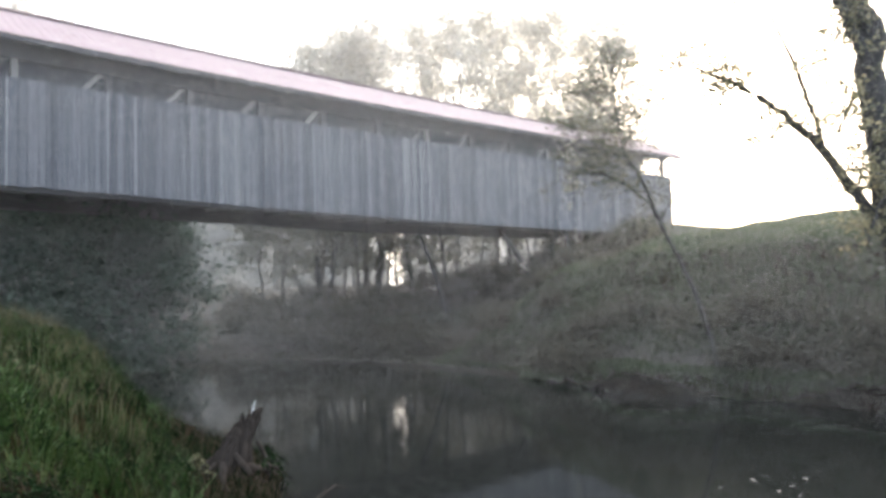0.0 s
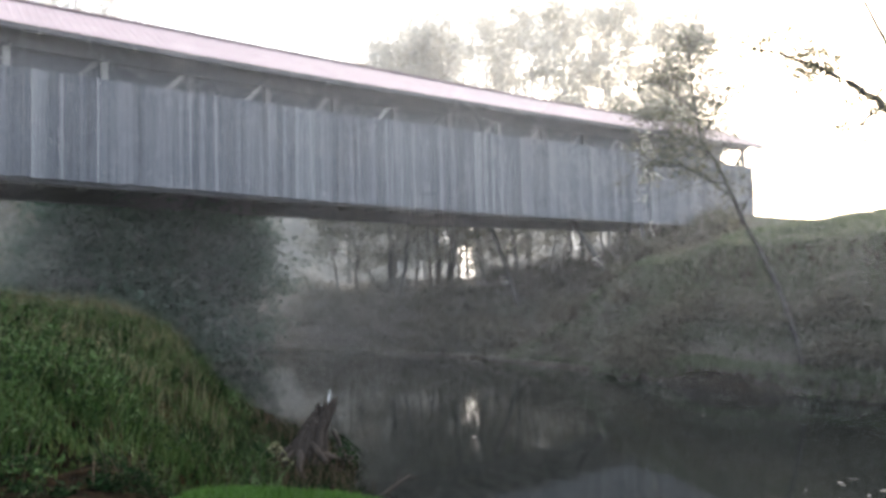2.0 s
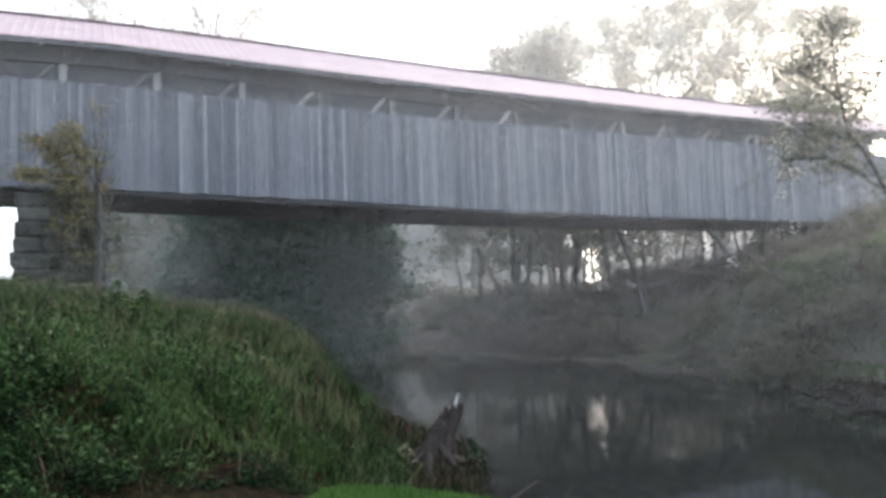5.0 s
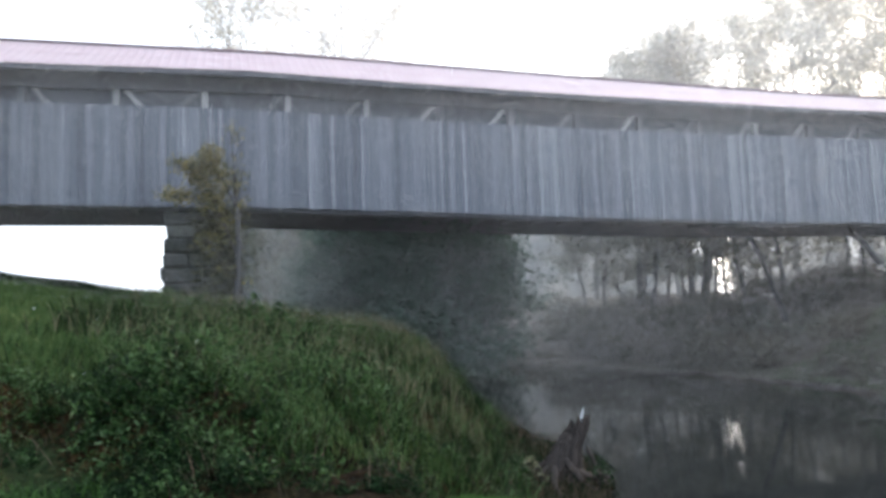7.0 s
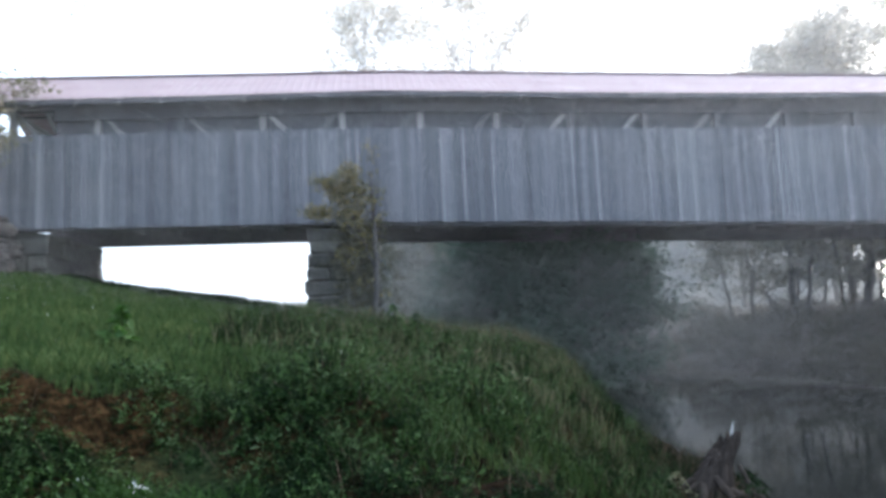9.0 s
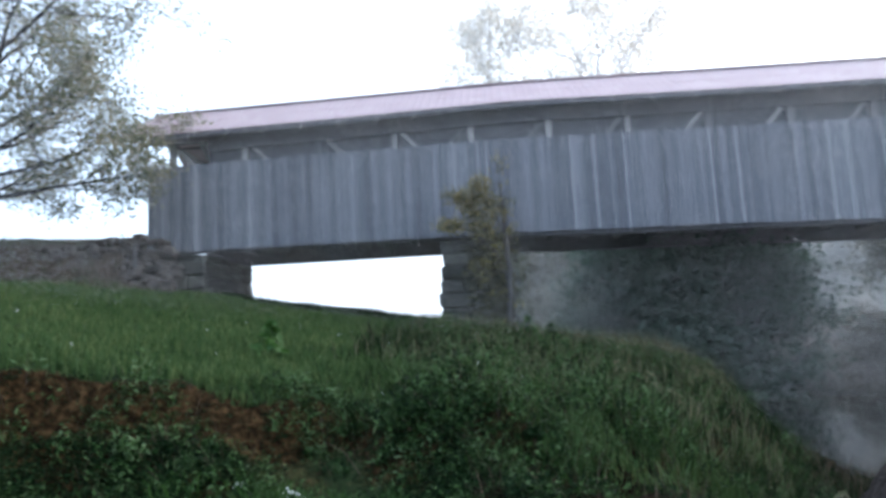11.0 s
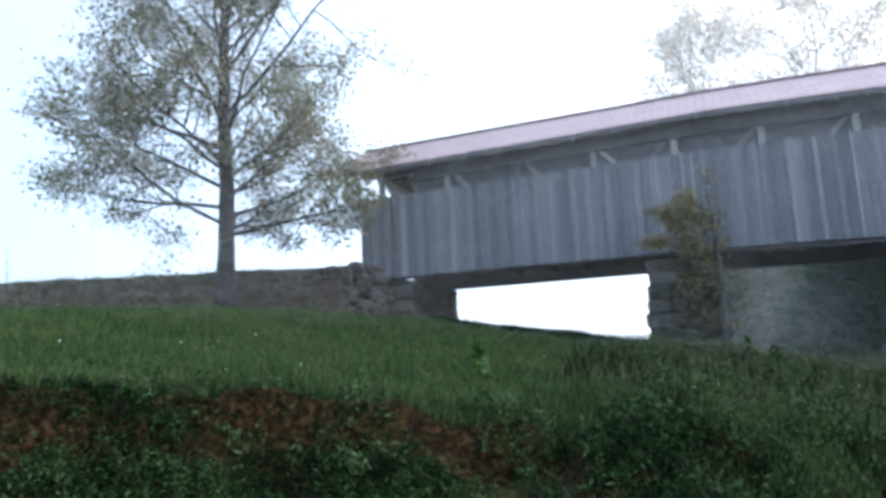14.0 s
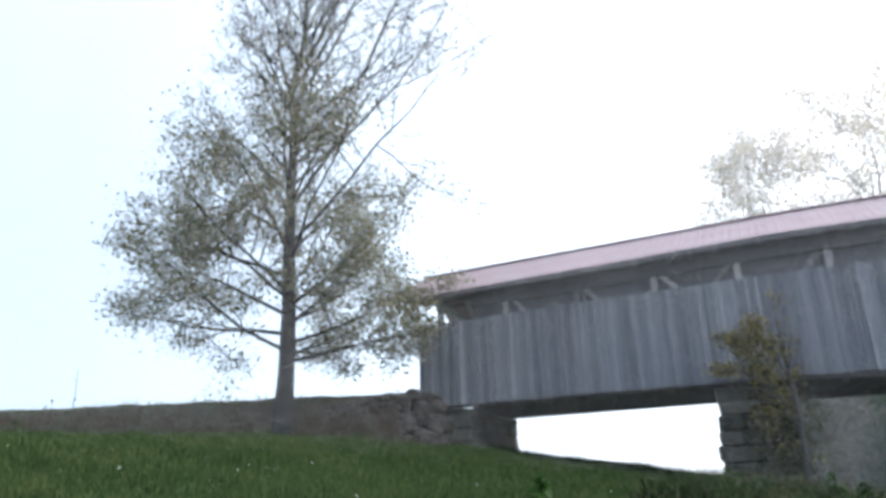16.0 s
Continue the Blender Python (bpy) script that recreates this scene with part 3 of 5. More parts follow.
for x_ in np.arange(XL + 0.3, XR, 1.316):
    for s_ in (-1, 1):
        bm = bmesh.new()
        beam(bm, (x_, YR + s_ * 3.0, eave_z(x_) - 0.02), (x_, YR, ridge_z(x_) - 0.1), 0.08, 0.14, 0)
        bpart("rafter", bm, M_DECK)
    bm = bmesh.new()
    beam(bm, (x_, Y0 + 0.3, eave_z(x_) + 0.15), (x_, Y1 - 0.3, eave_z(x_) + 0.15), 0.14, 0.18, 0)
    bpart("tie_beam", bm, M_DECK)

# siding: horizontal girts carry the vertical boards
rnd = random.Random(5)
for y_, side in ((Y0, 1), (Y1, -1)):
    siding = None
    for fz in (lambda x: side_top(x) - 0.15, lambda x: (side_top(x) + side_bottom(x)) / 2, lambda x: side_bottom(x) + 0.45):
        bm = bmesh.new()
        beam_along(bm, fz, y_ + side * 0.08, 0.09, 0.12, XL + 0.05, XR - 0.05)
        if siding:
            part("girt", bm, M_BEAM, siding)
        else:
            siding = bpart("siding", bm, M_BEAM, "grey weathered vertical board siding")
    # an added, unseen layer closes the joints from behind, so that no light leaks through
    xs = np.append(np.arange(XL + 0.03, XR - 0.03, 1.3), XR - 0.03)
    lv, lf = [], []
    for k, x_ in enumerate(xs):
        for dy, fz in ((0.018, side_bottom), (0.018, side_top), (0.028, side_top), (0.028, side_bottom)):
            lv.append((x_, y_ + side * dy, fz(x_) + (0.06 if fz is side_bottom else -0.04)))
        if k:
            lf += [(4 * k - 4 + i, 4 * k - 4 + (i + 1) % 4, 4 * k + (i + 1) % 4, 4 * k + i) for i in range(4)]
    soup("lining", lv, lf, M_BEAM, siding, "added dark backing that stops light between the siding boards")
    x_ = XL
    far_v, far_f = [], []
    while x_ < XR:
        strip = side > 0 and rnd.random() < 0.3
        w = min(rnd.uniform(0.06, 0.095) if strip else rnd.uniform(0.14, 0.26), XR - x_ + 0.02)
        t, dy = 0.028, rnd.uniform(-0.011, 0.011) - (0.01 if strip else 0)
        gap = rnd.choice((0.004, 0.006, 0.009, 0.014, 0.02)) if side > 0 else 0
        xa, xb = x_ + gap / 2, x_ + w - gap / 2
        za = [side_bottom(v) + rnd.uniform(-0.035, 0.03) for v in (xa, xb)]
        zb = [side_top(v) + rnd.uniform(-0.012, 0.012) for v in (xa, xb)]
        lean = rnd.uniform(-0.012, 0.012)
        yo = y_ + dy - side * 0.014
        vs = [(xa, yo - t / 2, za[0]), (xb, yo - t / 2, za[1]), (xb + lean, yo - t / 2, zb[1]), (xa + lean, yo - t / 2, zb[0]),
              (xa, yo + t / 2, za[0]), (xb, yo + t / 2, za[1]), (xb + lean, yo + t / 2, zb[1]), (xa + lean, yo + t / 2, zb[0])]
        fs = [(0, 1, 2, 3), (5, 4, 7, 6), (4, 0, 3, 7), (1, 5, 6, 2), (3, 2, 6, 7), (4, 5, 1, 0)]
        if side > 0:
            soup("board", vs, fs, M_STRIP if strip else M_BOARD, siding)
        else:
            n0 = len(far_v)
            far_v += vs
            far_f += [tuple(i + n0 for i in f_) for f_ in fs]
        x_ += w
    if far_v:
        tagged(soup("boarding", far_v, far_f, M_BOARD, siding), kind="stuff")

# roof: ribbed metal sheets on both slopes
for s_ in (-1, 1):
    roof = None
    for f_ in (0.1, 0.5, 0.9):
        bm = bmesh.new()
        beam_along(bm, lambda x: eave_z(x) + (ridge_z(x) - eave_z(x)) * f_ + 0.03, YR + s_ * 3.15 * (1 - f_), 0.1, 0.05, XL - 0.7, XR + 0.9)
        if roof:
            part("purlin", bm, M_BEAM, roof)
        else:
            roof = bpart("roof", bm, M_BEAM, "faded red sheet-metal gable roof")
    x_ = XL - 1.0
    while x_ < XR + 1.1:
        w = 0.82
        xs = np.linspace(x_, x_ + w + 0.03, 13)
        vs, fs = [], []
        for i, xx in enumerate(xs):
            rib = 0.014 if i in (1, 5, 9) else 0.0
            for f_ in (0.0, 0.5, 1.0):
                zz = eave_z(xx) + (ridge_z(xx) - eave_z(xx)) * f_ + 0.075 + rib + rnd.uniform(-0.003, 0.003)
                vs.append((xx, YR + s_ * 3.15 * (1 - f_), zz))
        for i in range(12):
            for j in range(2):
                q = (i * 3 + j, i * 3 + j + 1, i * 3 + j + 4, i * 3 + j + 3)
                fs.append(q if s_ > 0 else q[::-1])
        soup("roof_sheet", vs, fs, M_ROOF, roof)
        x_ += w
bm = bmesh.new()
beam_along(bm, lambda x: ridge_z(x) + 0.1, YR, 0.3, 0.03, XL - 1.0, XR + 1.1)
bpart("ridge_cap", bm, M_ROOF)
bm = bmesh.new()
beam_along(bm, lambda x: eave_z(x) - 0.01, YR - 3.1, 0.04, 0.13, XL - 1.0, XR + 1.1)
bpart("fascia", bm, M_BEAM)
# portal ends: slanting struts under the overhang
for xe, sg in ((XL, -1), (XR, 1)):
    for y_ in (Y0 + 0.05, Y1 - 0.05):
        bm = bmesh.new()
        beam(bm, (xe, y_, side_top(xe) + 0.05), (xe + sg * 0.7, y_, eave_z(xe) + 0.05), 0.08, 0.09)
        bpart("portal_strut", bm, M_BEAM)
    bm = bmesh.new()
    zm = (eave_z(xe) + ridge_z(xe)) / 2 + 0.1
    v = [bm.verts.new(c_) for x0_ in (0.88, 0.93) for c_ in ((xe + sg * x0_, YR - 1.4, zm), (xe + sg * x0_, YR, ridge_z(xe)), (xe + sg * x0_, YR + 1.4, zm))]
    for q in ((0, 1, 2), (5, 4, 3), (0, 3, 4, 1), (1, 4, 5, 2), (2, 5, 3, 0)):
        bm.faces.new([v[i] for i in q])
    bpart("gable_board", bm, M_BOARD)


# ---- stone pier, abutments and wing wall ----
def masonry(name, label, x0, x1, y0, y1, z0, z1, course, batter, seed, category):
    """A block of coursed rough stones; each stone is a part."""
    rnd = random.Random(seed)
    thing = empty(name, ((x0 + x1) / 2, (y0 + y1) / 2, z0), label, category)
    inv = Matrix.Translation(-thing.location)
    bm = bmesh.new()
    block(bm, (x1 - x0 - 0.16, y1 - y0 - 0.16, z1 - z0 - 0.04), ((x0 + x1) / 2, (y0 + y1) / 2, (z0 + z1) / 2))
    core = part("core", bm, M_STONE, thing, "mortar and rubble core")
    core.matrix_parent_inverse = inv
    z, k = z0, 0
    while z < z1 - 0.05:
        h = min(course * rnd.uniform(0.8, 1.25), z1 - z)
        g = batter * (z1 - z)
        for axis_, lo, hi, fixed in (("x", x0 - g, x1 + g, y0 - g), ("x", x0 - g, x1 + g, y1 + g), ("y", y0 - g, y1 + g, x0 - g), ("y", y0 - g, y1 + g, x1 + g)):
            u = lo + (0.12 if axis_ == "y" else 0)
            while u < hi - 0.05:
                w = min(rnd.uniform(0.55, 1.35), hi - u)
                if hi - u - w < 0.35:
                    w = hi - u
                deep = 0.34
                mid = fixed + (deep / 2 if fixed < ((y0 + y1) / 2 if axis_ == "x" else (x0 + x1) / 2) else -deep / 2)
                out = rnd.uniform(-0.09, 0.06)
                c = (u + w / 2, mid + out, z + h / 2) if axis_ == "x" else (mid + out, u + w / 2, z + h / 2)
                sz = (w - 0.025, deep, h - 0.025) if axis_ == "x" else (deep, w - 0.025, h - 0.025)
                bm = bmesh.new()
                block(bm, sz, c, None, 0.05, 0.06, rnd)
                st = part("stone", bm, M_STONE, thing)
                st.matrix_parent_inverse = inv
                u += w
        z += h
    return thing


masonry("stone_pier", "rough coursed sandstone pier under the bridge", -1.95, 0.15, 24.1, 29.1, 3.3, 6.28, 0.38, 0.05, 3, "pier")
masonry("stone_abutment", "dark sandstone abutment at the grassy end", -13.6, -10.25, 24.15, 29.1, 4.3, 6.4, 0.42, 0.03, 4, "abutment")
masonry("stone_abutment", "stone abutment half hidden behind brush", 36.4, 38.6, 24.1, 29.1, 3.4, 5.8, 0.45, 0.03, 6, "abutment")
# wing wall of tumbled stones along the road bank
rnd = random.Random(12)
wing = empty("wing_wall", (-13, 22.8, 5), "tumbled dark rubble wing wall beside the abutment", "wall")
inv = Matrix.Translation((13, -22.8, -5))
for i in range(430):
    u = rnd.random() ** 1.2
    x_ = -10.5 - 6.6 * u
    up = rnd.random()
    crest = float(np.interp(x_, [-17.1, -14, -12.6, -11.3, -10.5], [6.3, 6.75, 7.0, 6.95, 5.8]))
    z_ = 4.6 + up * (crest - 4.6)
    y_ = float(road_line(min(x_, -12.2))) - 3.35 - (7.0 - z_) / 1.5
    bm = bmesh.new()
    block(bm, (rnd.uniform(0.18, 0.5), rnd.uniform(0.25, 0.45), rnd.uniform(0.1, 0.24)), (x_, y_ + 0.3, z_), Euler((rnd.uniform(-.2, .2), rnd.uniform(-.2, .2), rnd.uniform(-.4, .4))).to_matrix().to_4x4(), 0.05, 0.04, rnd)
    st = part("stone", bm, M_RUBBLE, wing)
    st.matrix_parent_inverse = inv


# ---- plants ----
def tube(verts, faces, path, radii, sides):
    """Append a tapered tube along path."""
    n0 = len(verts)
    for i, (q, r_) in enumerate(zip(path, radii)):
        d = (path[min(i + 1, len(path) - 1)] - path[max(i - 1, 0)]).normalized()
        a = d.orthogonal().normalized()
        c = d.cross(a)
        for k in range(sides):
            t = 2 * math.pi * k / sides
            verts.append(q + (a * math.cos(t) + c * math.sin(t)) * r_)
    for i in range(len(path) - 1):
        for k in range(sides):
            k2 = (k + 1) % sides
            faces.append((n0 + i * sides + k, n0 + i * sides + k2, n0 + (i + 1) * sides + k2, n0 + (i + 1) * sides + k))


def leaf_cloud(centres, size, rng, flat=0.5, long=1.7):
    """Four-cornered folded leaves at the given points."""
    m = len(centres)
    up = rng.normal(size=(m, 3))
    up[:, 2] += flat * 2
    up /= np.linalg.norm(up, axis=1)[:, None]
    a = np.cross(up, rng.normal(size=(m, 3)))
    a /= np.linalg.norm(a, axis=1)[:, None] + 1e-9
    c = np.cross(up, a)
    s = (size * rng.uniform(0.6, 1.4, m))[:, None]
    p0 = centres - a * s * long / 2
    p2 = centres + a * s * long / 2
    p1 = centres + c * s * 0.5 + up * s * 0.15
    p3 = centres - c * s * 0.5 + up * s * 0.15
    v = np.stack([p0, p1, p2, p3], 1).reshape(-1, 3)
    f_ = np.arange(4 * m).reshape(-1, 4)
    return v, f_


def tree(name, label, base, height, spread, seed, leaf, count, mat, bark, trunk_r, first=0.3, limbs=16, lean=(0, 0), rise=0.9, droop=0.0, bare_top=0.0, group="", clump=0.5, category="tree", twigs=5, low=0.9, top_w=0.5, deep=2, shy=0.0, skew=0.0):
    """A tapered trunk with limbs, branches and twigs, and a crown of single leaves."""
    rnd, rng = random.Random(seed), np.random.default_rng(seed)
    thing = empty(name, base, label, category, group)
    base = Vector((0, 0, 0))
    verts, faces, tips = [], [], []
    nseg = 9
    trunk = []
    for i in range(nseg + 1):
        t = i / nseg
        trunk.append(Vector((lean[0] * t + rnd.uniform(-1, 1) * 0.012 * height * (t > 0), lean[1] * t + rnd.uniform(-1, 1) * 0.012 * height * (t > 0), height * 0.93 * t - 0.15 * (i == 0))))
    tr = [trunk_r * (1.25 if i == 0 else 1) * (1 - 0.93 * (i / nseg) ** 1.1) + 0.012 for i in range(nseg + 1)]
    tube(verts, faces, trunk, tr, 9)

    def at(t):
        f_ = t * nseg
        i = min(int(f_), nseg - 1)
        return trunk[i].lerp(trunk[i + 1], f_ - i), tr[i] * (1 - (f_ - i)) + tr[i + 1] * (f_ - i)

    def branch(start, d, length, r0, depth):
        path, rad = [start], [r0]
        q, dd = start.copy(), d.copy()
        steps = 5 if depth < 2 else 3
        for i in range(steps):
            dd = (dd + Vector((rnd.uniform(-1, 1), rnd.uniform(-1, 1), rnd.uniform(-0.7, 0.9) + (0.22 if depth == 0 else 0.05) - droop)) * 0.22).normalized()
            q = q + dd * length / steps
            path.append(q.copy())
            rad.append(r0 * (1 - 0.85 * (i + 1) / steps) + 0.004)
        tube(verts, faces, path, rad, 6 if depth == 0 else 4 if depth == 1 else 3)
        if depth >= 1:
            tips.extend(path[2:])
        if depth < deep:
            kids = twigs + (2 if depth == 0 else 0)
            for k in range(kids):
                t = 0.25 + 0.75 * (k + rnd.random()) / kids
                i = min(int(t * steps), steps - 1)
                s = path[i].lerp(path[i + 1], t * steps - i) if t < 1 else path[-1]
                side = Vector((rnd.uniform(-1, 1), rnd.uniform(-1, 1), rnd.uniform(-0.3, 0.8) - droop)).normalized()
                nd = (dd * 0.75 + side).normalized()
                branch(s, nd, length * rnd.uniform(0.32, 0.52) * (1.1 - 0.3 * t), max(rad[i] * 0.5, 0.006), depth + 1)

    for k in range(limbs):
        t = first + (1 - first) * ((k + 0.5 * rnd.random()) / limbs) ** low
        s, r0 = at(min(t, 0.98))
        ang = 2.4 * k + rnd.uniform(-0.5, 0.5)
        hgt = (t - first) / (1 - first)
        reach = spread * (1 - (1 - top_w) * hgt ** (1.3 if deep < 3 else 0.9)) * rnd.uniform(0.75, 1.1) * min(1, 0.85 + hgt)
        if hgt > 0.85:
            reach *= 0.7
        if hgt < 0.4 and math.cos(ang) > 0.2:
            reach *= 1 - shy
        reach *= max(0.85, 1 + skew * math.cos(ang - 0.64) * float(smooth(0.12, 0.35, hgt)) * float(smooth(0.95, 0.6, hgt)))
        d = Vector((math.cos(ang), math.sin(ang), rise * (0.45 + 0.8 * hgt if deep < 3 else 0.08 + 1.25 * hgt ** 0.8)))
        branch(s, d.normalized(), reach * 1.15, min(r0 * 0.5, trunk_r * (0.4 if deep < 3 else 0.25)), 0)
    wood = soup("trunk", [tuple(v) for v in verts], faces, bark, thing, smooth=True)
    tp = np.array([tuple(v) for v in tips])
    hmax = tp[:, 2].max()
    w = 1 - bare_top * smooth(0.1, 0.62, tp[:, 2] / hmax)
    w = w * rng.uniform(0.0, 1.0, len(tp)) ** 1.3
    pick = rng.choice(len(tp), count, p=w / w.sum())
    cen = tp[pick] + rng.normal(size=(count, 3)) * clump * np.array([1, 1, 0.7])
    v, f_ = leaf_cloud(cen, leaf, rng)
    soup("crown", v, f_, mat, thing)
    return thing


def polar(az, d):
    return -d * math.sin(radians(az)), d * math.cos(radians(az))


def stand(az, d, sink=0.1):
    x_, y_ = polar(az, d)
    return (x_, y_, float(land(x_, y_)) - sink)


# the big tree beside the road
tree("roadside_tree", "tall maple with thinning olive and brown leaves", stand(37.3, 25.3), 21.5, 6.2, 23, 0.075, 52000, M_LEAF_TREE, M_BARK_BACKLIT, 0.29, first=0.13, limbs=58, lean=(0.25, 0), rise=1.6, droop=0.1, bare_top=0.95, clump=0.32, twigs=5, top_w=0.7, low=1.1, deep=3, shy=0.2, skew=0.9)
# dense trees over the river just beyond the bridge
tree("river_tree", "dense dark green tree overhanging the water", stand(-12, 36), 11, 5.8, 31, 0.14, 26000, M_LEAF_DARK, M_BARK, 0.25, first=0.05, limbs=30, rise=0.45, droop=0.12, clump=0.5, top_w=0.6)
tree("river_tree", "dense dark tree hanging low over the river", stand(-15.8, 32), 9, 3.7, 32, 0.12, 22000, M_LEAF_DARK, M_BARK, 0.2, first=0.04, limbs=34, rise=0.25, droop=0.2, clump=0.4, top_w=0.6)
tree("river_tree", "dense dark tree beside the pier, dull in the mist", stand(-10.2, 35), 9.5, 3.0, 33, 0.14, 15000, M_LEAF_DARK, M_BARK, 0.2, first=0.06, limbs=26, rise=0.5, droop=0.1, clump=0.5, top_w=0.6)
tree("river_tree", "dark leafy tree leaning low over the water", stand(-14.8, 33), 6.5, 3.5, 36, 0.13, 15000, M_LEAF_DARK, M_BARK, 0.16, first=0.08, limbs=26, rise=0.3, droop=0.22, clump=0.38, top_w=0.7, lean=(1.2, -0.4))
tree("river_tree", "thin tree behind the pier, mist put into its colours", stand(-4.0, 45), 9.5, 3.2, 34, 0.12, 15000, M_LEAF_SAP, M_BARK_HAZED, 0.14, first=0.06, limbs=24, rise=0.7, clump=0.4, top_w=0.7)
# trees showing above the roof, the fog's paleness put into their colours
tree("tall_tree", "tall thin-leaved tree behind the bridge, fog put into its colours", stand(-8.5, 50), 26.3, 7.6, 41, 0.13, 19000, M_LEAF_HAZED, M_BARK_HAZED, 0.25, first=0.35, limbs=30, bare_top=0.1, clump=0.45, top_w=0.85, twigs=6)
tree("tall_tree", "slender tree behind the bridge, fog put into its colours", stand(0.0, 50), 26.5, 4.6, 42, 0.13, 13000, M_LEAF_HAZED, M_BARK_HAZED, 0.2, first=0.35, limbs=26, clump=0.45, top_w=0.9, twigs=6)

# woods on the far bank beyond the bridge
rnd = random.Random(77)
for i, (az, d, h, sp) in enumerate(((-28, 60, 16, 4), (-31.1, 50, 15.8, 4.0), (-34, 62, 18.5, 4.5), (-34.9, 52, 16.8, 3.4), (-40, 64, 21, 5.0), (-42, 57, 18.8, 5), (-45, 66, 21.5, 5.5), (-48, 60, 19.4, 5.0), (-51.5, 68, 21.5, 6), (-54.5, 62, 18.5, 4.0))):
    tree("woodland_tree", "tall woodland tree with thin foliage, haze put into its colour", stand(az, d), h * (1.06 if az > -33 else 1.12), sp * 1.12, 100 + i, 0.17, 8500, M_LEAF_HAZED, M_BARK_HAZED, rnd.uniform(0.17, 0.26), first=0.3, limbs=24, clump=0.5, lean=(rnd.uniform(-1.5, 1.5), 0), group="woods beyond the bridge", twigs=4, top_w=0.75)
for i in range(20):
    az = -26.5 - 1.4 * i + rnd.uniform(-0.8, 0.8)
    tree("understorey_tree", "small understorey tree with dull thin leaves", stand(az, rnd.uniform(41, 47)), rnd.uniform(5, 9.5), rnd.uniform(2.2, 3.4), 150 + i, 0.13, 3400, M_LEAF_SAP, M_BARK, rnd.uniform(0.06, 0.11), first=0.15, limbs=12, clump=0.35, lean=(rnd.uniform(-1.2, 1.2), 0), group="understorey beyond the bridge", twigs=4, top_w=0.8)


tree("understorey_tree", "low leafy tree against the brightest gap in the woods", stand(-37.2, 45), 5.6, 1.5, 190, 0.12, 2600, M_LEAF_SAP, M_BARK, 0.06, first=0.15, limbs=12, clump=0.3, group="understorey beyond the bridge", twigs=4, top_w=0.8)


def shrub(label, base, size, height, seed, mat, count, leaf, group="", name="shrub"):
    """Several stems with leaves massed round them."""
    rnd, rng = random.Random(seed), np.random.default_rng(seed)
    thing = empty(name, base, label, "shrub", group)
    verts, faces, tips = [], [], []
    for k in range(9):
        ang, out = rnd.uniform(0, 6.28), rnd.uniform(0.2, 1) * size
        path, q = [], Vector((0.1 * math.cos(ang), 0.1 * math.sin(ang), -0.1))
        end = Vector((out * math.cos(ang), out * math.sin(ang), height * rnd.uniform(0.6, 1.05)))
        for i in range(5):
            t = i / 4
            path.append(q.lerp(end, t) + Vector((rnd.uniform(-.1, .1), rnd.uniform(-.1, .1), 0.25 * math.sin(t * 3.1))) * size * 0.4)
        tube(verts, faces, path, [0.03 * (1 - 0.8 * i / 4) * height for i in range(5)], 4)
        for i in range(14):
            t = rnd.uniform(0.15, 1.0)
            tips.append(q.lerp(end, t) + Vector((rnd.gauss(0, 0.28), rnd.gauss(0, 0.28), rnd.gauss(0, 0.2))) * size)
    soup("stem", [tuple(v) for v in verts], faces, M_BARK, thing)
    tp = np.array([tuple(v) for v in tips])
    cen = tp[rng.integers(0, len(tp), count)] + rng.normal(size=(count, 3)) * 0.13 * size
    cen[:, 2] = np.abs(cen[:, 2] + 0.05)
    v, f_ = leaf_cloud(cen, leaf, rng)
    soup("foliage", v, f_, mat, thing)
    return thing


k = 0
for i in range(48):
    az = -25.8 - 29 * (i % 32) / 31 + rnd.uniform(-0.6, 0.6)
    d = rnd.uniform(38, 46) if i < 32 else np.interp(az, [-55, -43, -36, -28, -24], [29, 29, 32, 36, 38.5]) + rnd.uniform(0, 3)
    shrub("dull brown-green undergrowth shrub on the wooded bank", stand(az, d), rnd.uniform(1.0, 2.0), rnd.uniform(0.7, 1.5), 300 + i, M_LEAF_BRUSH, 1900, 0.07, "undergrowth on the far bank")
for i in range(34):
    az = rnd.uniform(-76, -44)
    x_, y_ = polar(az, 1)
    d = (float(far_shore(20 * y_)) + rnd.uniform(1.0, 2.2)) / x_ if az < -50 else rnd.uniform(26, 32)
    shrub("low dull brush on the river slope", stand(az, d), rnd.uniform(0.8, 1.6), rnd.uniform(0.25, 0.7), 400 + i, M_LEAF_BRUSH, 2200, 0.052, "brush on the far slope")
for i in range(11):
    shrub("leafy brush against the far abutment", stand(-48 - rnd.uniform(0, 9), rnd.uniform(31, 37)), rnd.uniform(0.9, 1.4), rnd.uniform(1.0, 1.9), 480 + i, M_LEAF_BRUSH, 1400, 0.075, "brush by the far abutment")


for i in range(16):
    shrub("dark low brush under the river trees", stand(-8.6 - 0.6 * i + rnd.uniform(-0.5, 0.5), rnd.uniform(31.5, 36)), rnd.uniform(1.1, 1.7), rnd.uniform(1.6, 2.8), 520 + i, M_LEAF_DARK, 1600, 0.1, "brush under the river trees")


